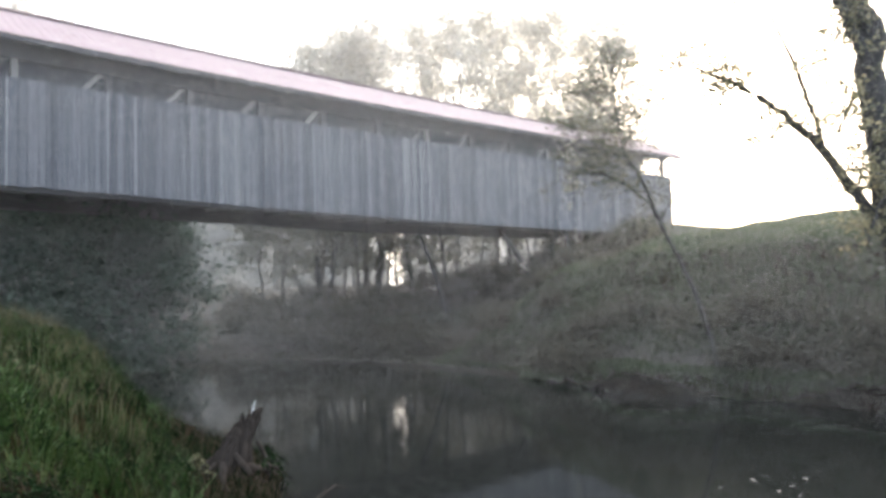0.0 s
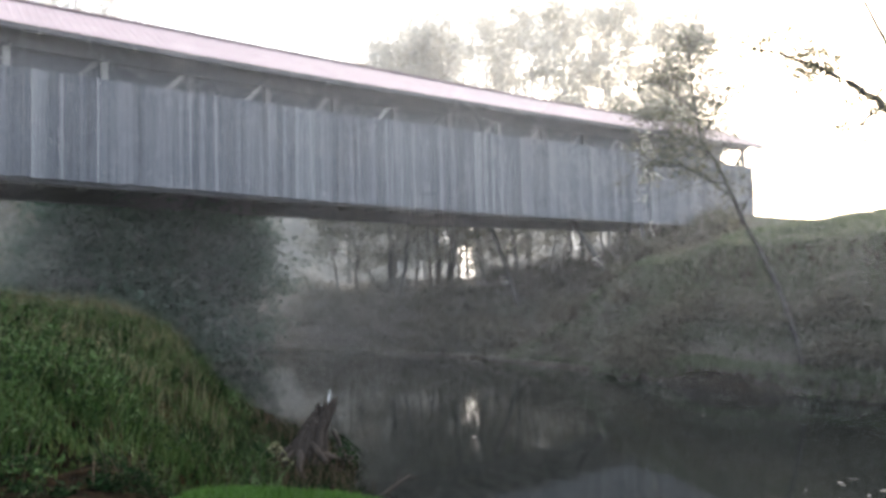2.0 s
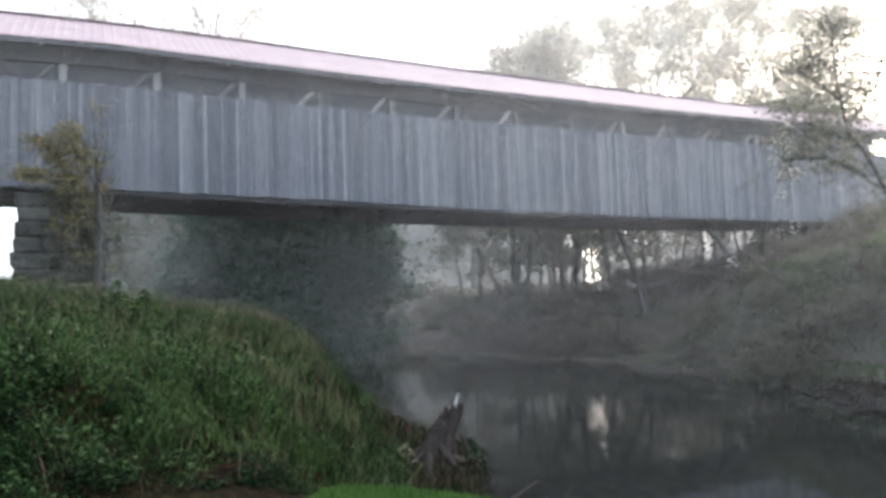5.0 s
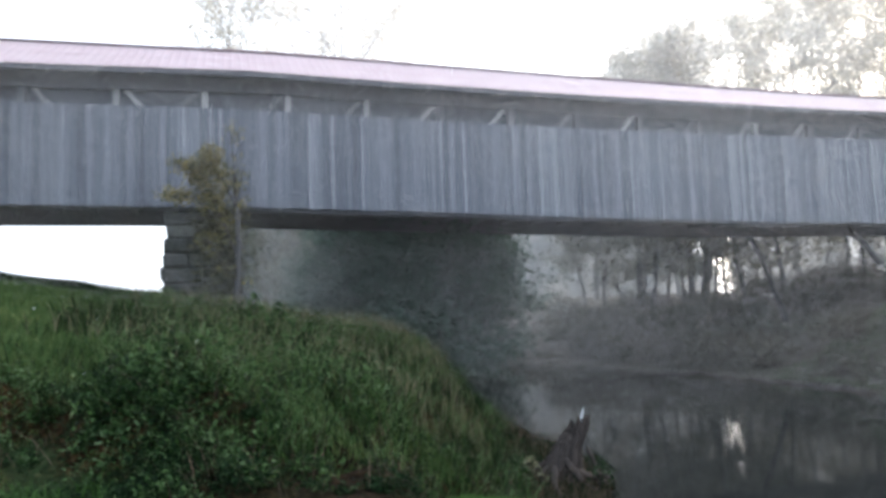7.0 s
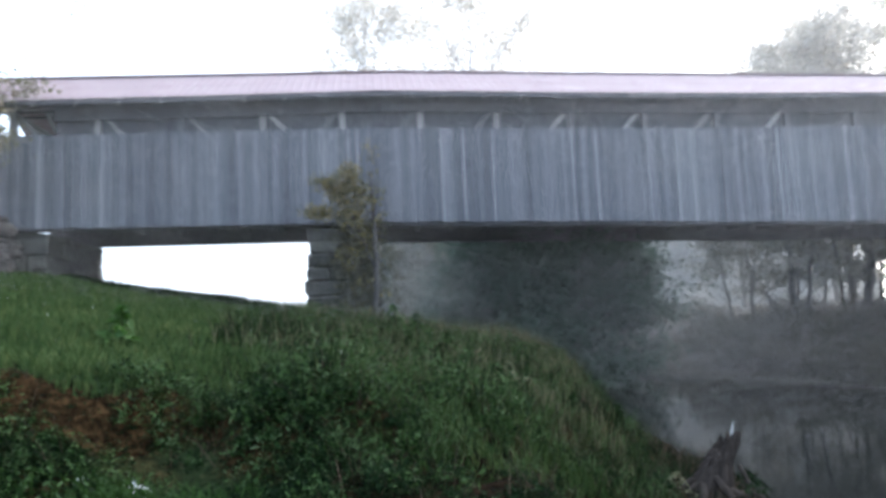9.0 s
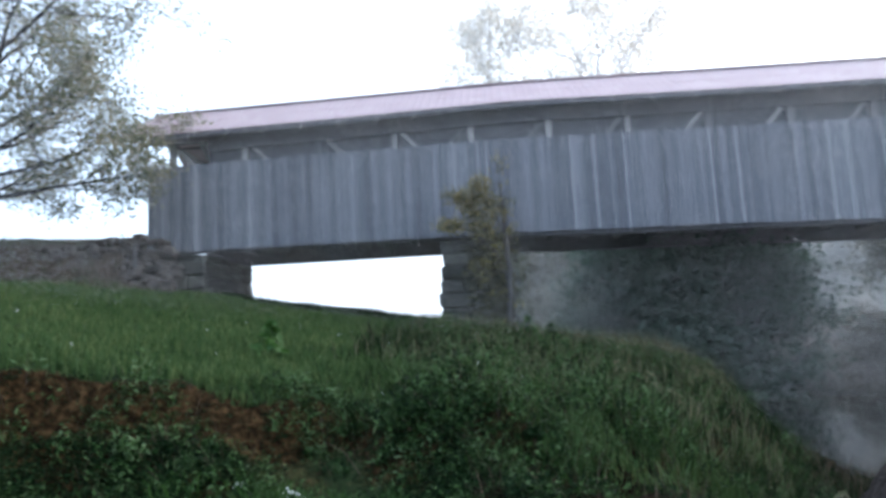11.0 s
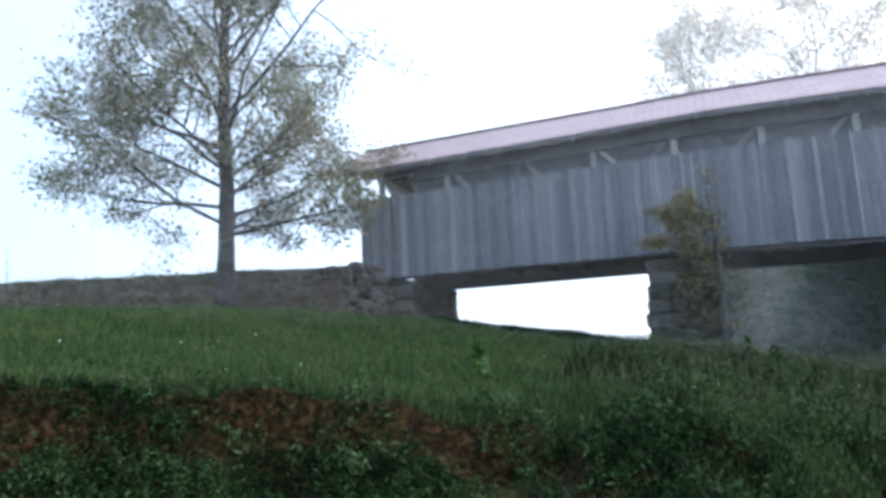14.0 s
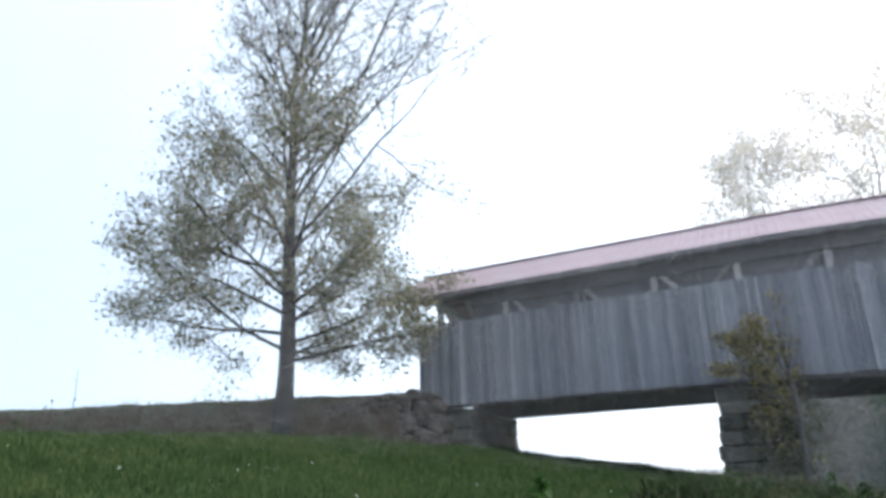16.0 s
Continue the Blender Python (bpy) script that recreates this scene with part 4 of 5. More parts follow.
# ---- trees of the river's far edge ----
def bough_tree(name, label, base, lines, seed, mat, bark, leaf, per_twig, twig_len, group=""):
    """A tree given by its main limbs, each a start, an end, a bow, two radii and how leafy it is; twigs and leaves grow on them."""
    rnd, rng = random.Random(seed), np.random.default_rng(seed)
    thing = empty(name, base, label, "tree", group)
    verts, faces, cen = [], [], []
    base = Vector(base)
    for a, c, bow, r0, r1, leafy in lines:
        a, c = Vector(a) - base, Vector(c) - base
        path, rad = [], []
        for i in range(11):
            t = i / 10
            path.append(a.lerp(c, t) + Vector(bow) * math.sin(math.pi * t) + Vector((rnd.gauss(0, 1), rnd.gauss(0, 1), rnd.gauss(0, 1))) * r0 * 0.22 * math.sin(math.pi * t))
            rad.append(r0 + (r1 - r0) * t)
        tube(verts, faces, path, rad, 8)
        length = (c - a).length
        for k in range(int(leafy * length)):
            t = rnd.random() ** 0.6
            i = min(int(t * 10), 9)
            s = path[i].lerp(path[i + 1], t * 10 - i)
            d = Vector((rnd.uniform(-1, 1), rnd.uniform(-1, 1), rnd.uniform(-0.4, 0.7))).normalized()
            tl = twig_len * rnd.uniform(0.5, 1.3)
            tw = [s, s + d * tl * 0.5 + Vector((0, 0, 0.04)), s + d * tl - Vector((0, 0, 0.05 * tl))]
            tube(verts, faces, tw, [max(0.012, rad[i] * 0.3), 0.009, 0.004], 3)
            for j in range(3):
                e = tw[1] + Vector((rnd.uniform(-1, 1), rnd.uniform(-1, 1), rnd.uniform(-0.6, 0.5))) * tl * 0.4
                tube(verts, faces, [tw[1], e], [0.006, 0.003], 3)
                for q in range(per_twig // 3):
                    u = rnd.random()
                    m = tw[1].lerp(e, u) if j else tw[1].lerp(tw[2], u)
                    cen.append((m.x + rnd.gauss(0, 0.13), m.y + rnd.gauss(0, 0.13), m.z + rnd.gauss(0, 0.1)))
    soup("trunk", [tuple(v) for v in verts], faces, bark, thing, smooth=True)
    v, f_ = leaf_cloud(np.array(cen), leaf, rng)
    soup("crown", v, f_, mat, thing)
    return thing


def spot(az, el, d):
    """A point at bearing az, height angle el and level distance d from the standing place."""
    x_, y_ = polar(az, d)
    return (x_, y_, 3 + d * math.tan(radians(el)))


base = stand(-74.5, 17.5, 0.2)
bough_tree("bank_tree", "leaning dark bank tree with a long bare bough", base, [
    (base, spot(-72.4, 9.5, 17.2), (0, 0, 0), 0.36, 0.31, 0.5),
    (spot(-72.4, 9.5, 17.2), spot(-70.6, 24, 17.0), (0.1, 0, 0), 0.31, 0.24, 3.0),
    (spot(-71.9, 14.0, 17.1), spot(-69.0, 21.5, 16.6), (0, 0, 0.1), 0.14, 0.07, 9),
    (spot(-73.6, 0.8, 17.4), spot(-68.96, 8.75, 16.8), (0, 0, -0.05), 0.14, 0.1, 2),
    (spot(-68.96, 8.75, 16.8), spot(-64.9, 13.1, 16.5), (0, 0, 0.08), 0.1, 0.065, 5),
    (spot(-64.9, 13.1, 16.5), spot(-58.9, 16.1, 16), (0, 0, 0.12), 0.065, 0.015, 20),
    (spot(-68.96, 8.75, 16.8), spot(-67.6, 14.2, 16.7), (0.05, 0, 0), 0.06, 0.045, 2),
    (spot(-67.6, 14.2, 16.7), spot(-65.0, 20.4, 16.5), (0, 0, 0.1), 0.045, 0.02, 3),
    (spot(-67.0, 11.0, 16.6), spot(-65.3, 9.6, 16.0), (0, 0, 0.1), 0.03, 0.01, 13),
    (spot(-63.5, 14.0, 16.4), spot(-61.6, 12.6, 15.9), (0, 0, 0.1), 0.025, 0.01, 13),
    (spot(-71.4, 18.0, 17.0), spot(-69.3, 14.6, 15.9), (0, 0, 0.1), 0.04, 0.012, 12),
    (spot(-71.9, 13.0, 17.1), spot(-69.6, 9.4, 15.8), (0, 0, 0.2), 0.05, 0.015, 12),
    (spot(-72.3, 10.0, 17.2), spot(-70.6, 5.2, 15.8), (0, 0, 0.2), 0.05, 0.015, 12),
    (spot(-72.8, 6.0, 17.2), spot(-71.3, 2.4, 15.8), (0, 0, 0.2), 0.05, 0.015, 12)], 51, M_LEAF_BANK, M_BARK_MID, 0.055, 27, 0.95)
base = stand(-61.4, 21.0, 0.1)
bough_tree("river_sapling", "slender crooked tree leaning over the river slope", base, [
    (base, spot(-57.9, 3.9, 20.2), (0.25, 0, 0.2), 0.06, 0.045, 0.3),
    (spot(-57.9, 3.9, 20.2), spot(-55.2, 10, 20), (0, 0, 0.2), 0.06, 0.04, 5),
    (spot(-55.2, 10, 20), spot(-54.6, 17.6, 20), (-0.1, 0, 0), 0.04, 0.015, 15),
    (spot(-57.0, 6.0, 20.1), spot(-51.0, 8.5, 19.4), (0, 0, 0.35), 0.04, 0.012, 17),
    (spot(-55.6, 9.0, 20), spot(-51.4, 11.2, 19.6), (0, 0, 0.2), 0.03, 0.01, 20),
    (spot(-55.3, 10.5, 20), spot(-57.6, 13.2, 19.6), (0, 0, 0.1), 0.03, 0.01, 14),
    (spot(-55.0, 12, 20), spot(-52.2, 14.6, 20), (0, 0, 0.1), 0.03, 0.01, 20),
    (spot(-57.6, 4.5, 20.2), spot(-59.5, 7.0, 19.6), (0, 0, 0.1), 0.03, 0.01, 6)], 52, M_LEAF_SAP, M_BARK_MID, 0.06, 21, 1.15)
# slanting bare trunks on the bank below the far span
for a, c, r_ in ((spot(-45.5, 4.5, 36), spot(-49.2, -0.6, 35), 0.16), (spot(-39.0, 4.6, 40), spot(-41.2, -1.5, 38), 0.14), (spot(-36.2, 5.0, 44), spot(-35.6, -0.5, 43), 0.24), (spot(-34.6, 5.0, 47), spot(-34.9, -0.5, 46), 0.2), (spot(-50.6, 4.0, 38), spot(-51.0, -0.4, 37), 0.14), (spot(-31.2, 6.0, 44), spot(-31.1, -0.8, 44), 0.2), (spot(-27.5, 5.0, 50), spot(-30.3, -0.4, 46), 0.12)):
    b_ = (c[0], c[1], float(land(c[0], c[1])) - 0.2)
    bough_tree("slanting_tree", "slanting bare woodland trunk in the mist", b_, [(b_, a, (0.1, 0, 0.1), r_, r_ * 0.7, 0.6), (a, (a[0] + 0.6 * (a[0] - b_[0]), a[1], a[2] + 4.5), (0, 0, 0.2), r_ * 0.7, 0.03, 5)], int(r_ * 1000 + a[0] * 10), M_LEAF_HAZED, M_BARK, 0.14, 12, 1.0, "slanting trunks")

# golden young tree before the pier
base = stand(-0.2, 22.6, 0.05)
bough_tree("young_tree", "young tree with yellowing leaves before the pier", base, [
    (base, spot(-0.4, 7.5, 22.8), (0.05, 0, 0), 0.1, 0.07, 2),
    (spot(-0.4, 7.5, 22.8), spot(0.0, 13.6, 23.0), (0, 0, 0), 0.06, 0.012, 4),
    (spot(-0.3, 4.5, 22.7), spot(2.6, 11.0, 22.6), (0, 0, 0.2), 0.04, 0.012, 14),
    (spot(0.6, 6.6, 22.7), spot(4.4, 8.8, 22.4), (0, 0, 0.3), 0.03, 0.01, 18),
    (spot(1.2, 8.2, 22.7), spot(3.6, 11.2, 22.4), (0, 0, 0.15), 0.03, 0.01, 26),
    (spot(-0.3, 8.0, 22.8), spot(1.8, 12.2, 22.6), (0, 0, 0.1), 0.03, 0.01, 26),
    (spot(0.2, 3.0, 22.6), spot(2.4, 6.0, 22.3), (0, 0, 0.2), 0.025, 0.01, 5),
    (spot(-0.3, 8.0, 22.7), spot(-0.9, 11.0, 22.4), (0, 0, 0.1), 0.03, 0.01, 6)], 61, M_LEAF_GOLD, M_BARK, 0.06, 21, 0.42)

# creeper hanging down the face of the pier
rng = np.random.default_rng(15)
m_ = 2600
ivy = np.stack([rng.normal(-0.3, 0.5, m_), 23.92 - np.abs(rng.normal(0, 0.1, m_)), 3.5 + 2.9 * rng.beta(1.5, 1.2, m_)], 1)
ivy[:, 0] += 0.12 * np.sin(ivy[:, 2] * 7) + 0.1 * np.sin(ivy[:, 2] * 17)
v, f_ = leaf_cloud(ivy, 0.065, rng, 0.1, 1.4)
tagged(soup("creeper", v, f_, M_CREEPER), "dull green creeper hanging down the stone pier", "creeper", kind="stuff")


# ---- the near bank: weeds, grass, stump ----
def scatter(rng, count, x0, x1, y0, y1):
    return np.stack([rng.uniform(x0, x1, count), rng.uniform(y0, y1, count)], 1)


def patchy(x, y, k, seed):
    return 0.5 + 0.5 * np.clip(wobble(x, y, k, seed) * 0.7 + wobble(x, y, k * 2.3, seed + 3) * 0.5, -1, 1)


def in_weeds(x, y):
    """How thickly weeds stand at x, y: on the cut bank and over its nose towards the river, thin where the clay shows."""
    r = bank_r(x, y)
    ang = np.degrees(np.arctan2(-x, y))
    face = smooth(6.95, 7.45, r) * smooth(8.4, 8.0, r)
    edge = r + 0.35 * wobble(x, y, 0.8, 2) + 0.16 * wobble(x, y, 2.1, 7)
    face = face * np.where(ang > 3, smooth(7.95, 7.8, edge), 1)
    bare = smooth(7.1, 7.4, edge + 0.35 * wobble(x, y, 2.0, 3)) * smooth(6, 10, ang) * smooth(0.3, 0.5, patchy(x, y, 1.6, 1.1))
    nose = smooth(12, 4, ang) * smooth(6.8, 7.2, r) * smooth(23, 20, y)
    hollow = smooth(0.06, -0.25, wobble(x, y, 1.7, 6) + 0.4 * wobble(x, y, 3.1, 2)) * 0.75
    clay = np.maximum(np.maximum(bare, hollow * smooth(14, 6, ang)), smooth(0.6, 0.75, patchy(x, y, 1.1, 2.2)) * smooth(-4, 6, ang))
    shore = smooth(0.2, 1.2, near_shore(y) - x)
    lawn = smooth(6.95, 6.75, np.hypot(x, y)) * smooth(-10, -15, ang)
    return np.clip(np.maximum(face, nose) * (1 - 0.5 * clay) * (1 - washed(x, y)), 0, 1) * shore * (1 - lawn)


def stems(xy, heights, rng, per, size, lean=0.35):
    """Leaf points along short weed stems."""
    z0 = land(xy[:, 0], xy[:, 1])
    m = len(xy)
    d = rng.normal(size=(m, 2)) * lean * heights[:, None]
    t = rng.uniform(0.1, 1.0, (m, per))
    cx = xy[:, 0:1] + d[:, 0:1] * t + rng.normal(size=(m, per)) * 0.06 * (0.5 + heights[:, None] * 2)
    cy = xy[:, 1:2] + d[:, 1:2] * t + rng.normal(size=(m, per)) * 0.06 * (0.5 + heights[:, None] * 2)
    cz = z0[:, None] + heights[:, None] * t
    return np.stack([cx, cy, cz], -1).reshape(-1, 3)


rng = np.random.default_rng(8)
xy = scatter(rng, 110000, -11, 8, 2.0, 23)
far_off = np.hypot(xy[:, 0], xy[:, 1])
keep = rng.random(len(xy)) < in_weeds(xy[:, 0], xy[:, 1]) * np.clip(9.5 / far_off, 0.35, 1.0) * (1 - 0.35 * smooth(4, 10, np.degrees(np.arctan2(-xy[:, 0], xy[:, 1]))))
xy = xy[keep][:9000]
# low near the shore, lumpy further up
low = 0.25 + 0.75 * smooth(2.6, 4.6, near_shore(xy[:, 1]) - xy[:, 0])
mound = patchy(xy[:, 0], xy[:, 1], 1.5, 5)
tall = 0.30 - 0.17 * smooth(6, 12, np.degrees(np.arctan2(-xy[:, 0], xy[:, 1])))
hs = (0.05 + tall * mound ** 2.2) * rng.uniform(0.45, 1.35, len(xy)) * low
size_of = np.repeat(0.011 + 0.013 * patchy(xy[:, 0], xy[:, 1], 2.6, 9), 24)
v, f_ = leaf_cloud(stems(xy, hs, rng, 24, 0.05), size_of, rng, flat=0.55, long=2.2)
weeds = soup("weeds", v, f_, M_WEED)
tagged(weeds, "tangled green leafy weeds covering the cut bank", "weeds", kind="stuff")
# leafy hummocks in a dark and a pale colour that stand in for shade and light
xh = scatter(rng, 9000, -9, 6, 4, 20)
ang = np.degrees(np.arctan2(-xh[:, 0], xh[:, 1]))
keep = (rng.random(len(xh)) < in_weeds(xh[:, 0], xh[:, 1]) ** 1.5 * np.where(ang < 10, 1, 0.4)) & (near_shore(xh[:, 1]) - xh[:, 0] > 2.0) & (ang < 45)
keep &= rng.random(len(xh)) < 0.15 + patchy(xh[:, 0], xh[:, 1], 1.3, 7)
xh = xh[keep][:640]
rad = rng.uniform(0.12, 0.46, len(xh)) ** 1.2 * np.where(np.hypot(xh[:, 0], xh[:, 1]) > 12, 1.25, 1.0)
# pale clumps only higher up: the foot's shade is put into the planting
pale = rng.random(len(xh)) < (0.1 + 0.5 * patchy(xh[:, 0], xh[:, 1], 0.9, 12)) * smooth(7.0, 7.8, bank_r(xh[:, 0], xh[:, 1]))
per = 300
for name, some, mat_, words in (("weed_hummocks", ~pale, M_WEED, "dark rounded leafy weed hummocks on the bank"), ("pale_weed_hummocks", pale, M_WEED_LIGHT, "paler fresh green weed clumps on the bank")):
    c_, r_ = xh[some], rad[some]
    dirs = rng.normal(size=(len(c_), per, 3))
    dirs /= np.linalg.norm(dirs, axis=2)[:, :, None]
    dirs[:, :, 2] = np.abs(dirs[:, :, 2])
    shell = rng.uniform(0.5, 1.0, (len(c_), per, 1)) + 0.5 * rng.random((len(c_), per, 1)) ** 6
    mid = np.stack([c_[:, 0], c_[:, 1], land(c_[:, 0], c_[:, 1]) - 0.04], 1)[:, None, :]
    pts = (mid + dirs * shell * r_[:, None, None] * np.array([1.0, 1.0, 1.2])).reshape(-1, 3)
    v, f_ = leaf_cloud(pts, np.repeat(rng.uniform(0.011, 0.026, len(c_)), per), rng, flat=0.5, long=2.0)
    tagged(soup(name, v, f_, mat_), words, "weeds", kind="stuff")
# fresh sprouts over the open soil
xs = scatter(rng, 9000, -10, 2, 3, 11)
ang, br = np.degrees(np.arctan2(-xs[:, 0], xs[:, 1])), bank_r(xs[:, 0], xs[:, 1])
xs = xs[(ang > -2) & (ang < 52) & (br > 6.8) & (br < 7.75 + 0.7 * (ang < 20)) & (rng.random(len(xs)) < np.where((ang > 1) & (ang < 25), 1.0, 0.6) * np.where((ang > 8) & (br < 7.35), 0.3 + 0.7 * patchy(xs[:, 0], xs[:, 1], 2.2, 3), 0.15 + 0.85 * patchy(xs[:, 0], xs[:, 1], 2.2, 3) ** 2)) & (rng.random(len(xs)) > washed(xs[:, 0], xs[:, 1]))][:1150]
per = 110
reach = rng.uniform(0.07, 0.2, len(xs))
dirs = rng.normal(size=(len(xs), per, 3)) * reach[:, None, None] * np.array([0.6, 0.6, 0.75])
dirs[:, :, 2] = np.abs(dirs[:, :, 2])
pts = (np.stack([xs[:, 0], xs[:, 1], land(xs[:, 0], xs[:, 1])], 1)[:, None, :] + dirs).reshape(-1, 3)
v, f_ = leaf_cloud(pts, np.repeat(rng.uniform(0.01, 0.026, len(xs)), per), rng, flat=0.6, long=2.4)
tagged(soup("bank_sprouts", v, f_, M_WEED_LIGHT), "fresh leafy sprouts over the open soil", "weeds", kind="stuff")
# low leafy mats over the cut clay
xm = scatter(rng, 30000, -9, 3, 3, 10)
ang, br = np.degrees(np.arctan2(-xm[:, 0], xm[:, 1])), bank_r(xm[:, 0], xm[:, 1])
xm = xm[(ang > 4) & (ang < 54) & (br > 6.5) & (br < 7.85) & (rng.random(len(xm)) < (0.1 + 0.9 * patchy(xm[:, 0], xm[:, 1], 1.9, 6) ** 1.6) * (1 - 0.8 * washed(xm[:, 0], xm[:, 1])) * np.where(br > 7.45, 0.45, 1.0))][:1700]
per = 60
spread_ = rng.uniform(0.05, 0.17, len(xm))
dirs = rng.normal(size=(len(xm), per, 3)) * spread_[:, None, None] * np.array([0.8, 0.8, 0.35])
dirs[:, :, 2] = np.abs(dirs[:, :, 2]) + 0.01
pts = np.stack([xm[:, 0], xm[:, 1]], 1)[:, None, :] + dirs[:, :, :2]
pts = np.concatenate([pts, (land(pts[:, :, 0], pts[:, :, 1]) + dirs[:, :, 2])[:, :, None]], 2).reshape(-1, 3)
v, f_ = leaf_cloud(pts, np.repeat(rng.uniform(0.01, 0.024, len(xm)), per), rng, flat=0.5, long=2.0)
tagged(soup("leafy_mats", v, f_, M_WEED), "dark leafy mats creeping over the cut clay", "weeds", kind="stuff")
# taller leafy tufts on the nose of the bank
sel = (rng.random(len(xy)) < 0.11 * (0.2 + mound)) & (low > 0.8)
xt = xy[sel]
v, f_ = leaf_cloud(stems(xt, rng.uniform(0.25, 0.65, len(xt)), rng, 42, 0.07, 0.3), 0.019, rng, flat=0.3, long=4.6)
tagged(soup("tall_weeds", v, f_, M_WEED_LIGHT), "taller leafy weed tufts standing out of the bank", "weeds", kind="stuff")


def blades(xy, h, width, rng, bend=0.35):
    """Single bent grass blades, two faces each."""
    m = len(xy)
    z = land(xy[:, 0], xy[:, 1])
    a = rng.uniform(0, 2 * np.pi, m)
    side = np.stack([np.cos(a), np.sin(a), 0 * a], 1) * (width * rng.uniform(0.6, 1.4, m))[:, None]
    b_ = rng.uniform(0, 2 * np.pi, m)
    tip = np.stack([np.cos(b_), np.sin(b_), 0 * b_], 1) * (h * bend * rng.uniform(0.3, 1.5, m))[:, None]
    root = np.stack([xy[:, 0], xy[:, 1], z - 0.01], 1)
    mid = root + tip * 0.35 + np.stack([0 * h, 0 * h, h * 0.6], 1)
    top = root + tip + np.stack([0 * h, 0 * h, h], 1)
    v = np.stack([root - side, root + side, mid + side * 0.8, mid - side * 0.8, top], 1).reshape(-1, 3)
    i = np.arange(m)[:, None] * 5
    f_ = np.concatenate([i + np.array([[0, 1, 2, 3]]), i + np.array([[3, 2, 4, 4]])], 1).reshape(-1, 4)
    return v, f_


def grass(name, label, xy, h, width, rng, mat, bend=0.35):
    v, f_ = blades(xy, h, width, rng, bend)
    quads, tris = f_[0::2], f_[1::2][:, :3]
    me = bpy.data.meshes.new(name)
    me.from_pydata(v.tolist(), [], quads.tolist() + tris.tolist())
    me.materials.append(mat)
    return tagged(new(name, me), label, "grass", kind="stuff")


rng = np.random.default_rng(9)
xy = scatter(rng, 480000, -26, 3, 4.5, 24.5)
r = np.hypot(xy[:, 0], xy[:, 1])
keep = (bank_r(xy[:, 0], xy[:, 1]) + 0.35 * wobble(xy[:, 0], xy[:, 1], 0.8, 2) + 0.16 * wobble(xy[:, 0], xy[:, 1], 2.1, 7) > 7.93) & (rng.random(len(xy)) < np.clip(9.0 / r, 0.25, 1)) & (xy[:, 1] < road_line(xy[:, 0]) - np.interp(xy[:, 0], [-27, -17], [3.4, 5.6]) + 0.8 * wobble(xy[:, 0], xy[:, 1], 1.1, 4)) & (np.degrees(np.arctan2(-xy[:, 0], xy[:, 1])) < 62)
xy = xy[keep][:170000]
h = rng.uniform(0.08, 0.22, len(xy)) * (0.6 + 0.7 * patchy(xy[:, 0], xy[:, 1], 0.7, 3))
grass("meadow_grass", "long green meadow grass on the slope", xy, h, 0.005 + 0.0005 * np.hypot(xy[:, 0], xy[:, 1]), rng, M_GRASS)
xy = scatter(rng, 150000, -4, 6, 6, 22)
xy = xy[rng.random(len(xy)) < in_weeds(xy[:, 0], xy[:, 1]) * smooth(14, 6, np.degrees(np.arctan2(-xy[:, 0], xy[:, 1]))) * (0.3 + 0.7 * smooth(8, 12, xy[:, 1]))][:20000]
xy = xy[rng.random(len(xy)) < 1 - washed(xy[:, 0], xy[:, 1]) * 1.2]
grass("bank_grass", "rough grass growing through the bank weeds", xy, rng.uniform(0.1, 0.3, len(xy)), 0.006 + 0 * xy[:, 0], rng, M_GRASS_SHADED, 0.6)
xy = scatter(rng, 60000, -6, 5, -5, 5)
xy = xy[(bank_r(xy[:, 0], xy[:, 1]) < 5.6) & (near_shore(xy[:, 1]) - xy[:, 0] > 2.0)][:30000]
grass("trodden_grass", "short grass of the terrace underfoot", xy, rng.uniform(0.04, 0.09, len(xy)), 0.006 + 0 * xy[:, 0], rng, M_LAWN)
xy = scatter(rng, 70000, 0.5, 4.2, 4.0, 7.2)
r = np.hypot(xy[:, 0], xy[:, 1])
xy = xy[(r < 6.85 + 0.1 * wobble(xy[:, 0], xy[:, 1], 3.0, 2) + 0.08 - 0.012 * (np.degrees(np.arctan2(-xy[:, 0], xy[:, 1])) + 23) ** 2) & (r > 5.0)][:40000]
grass("terrace_grass", "bright short grass on the river terrace", xy, rng.uniform(0.05, 0.12, len(xy)), 0.006 + 0 * xy[:, 0], rng, M_LAWN)
xy = scatter(rng, 30000, -22, 1, 7, 22)
r = bank_r(xy[:, 0], xy[:, 1])
xy = xy[(r > 8.0) & (xy[:, 1] < road_line(xy[:, 0]) - 5.5) & (rng.random(len(xy)) < 0.55 * patchy(xy[:, 0], xy[:, 1], 1.7, 4) ** 3)][:5200]
grass("meadow_tufts", "taller pale grass tufts in the meadow", xy, rng.uniform(0.2, 0.42, len(xy)), 0.007 + 0 * xy[:, 0], rng, M_GRASS, 0.5)
xy = scatter(rng, 1400, -20, 1, 7, 21)
xy = xy[(bank_r(xy[:, 0], xy[:, 1]) > 8.05) & (xy[:, 1] < road_line(xy[:, 0]) - 6)][:170]
zz = land(xy[:, 0], xy[:, 1]) + rng.uniform(0.12, 0.35, len(xy))
v, f_ = leaf_cloud(np.column_stack([xy, zz]), 0.02, rng, 0.5, 1.5)
tagged(soup("meadow_flowers", v, f_, M_FLOWER), "small pale flower heads scattered in the meadow", "flowers", kind="stuff")
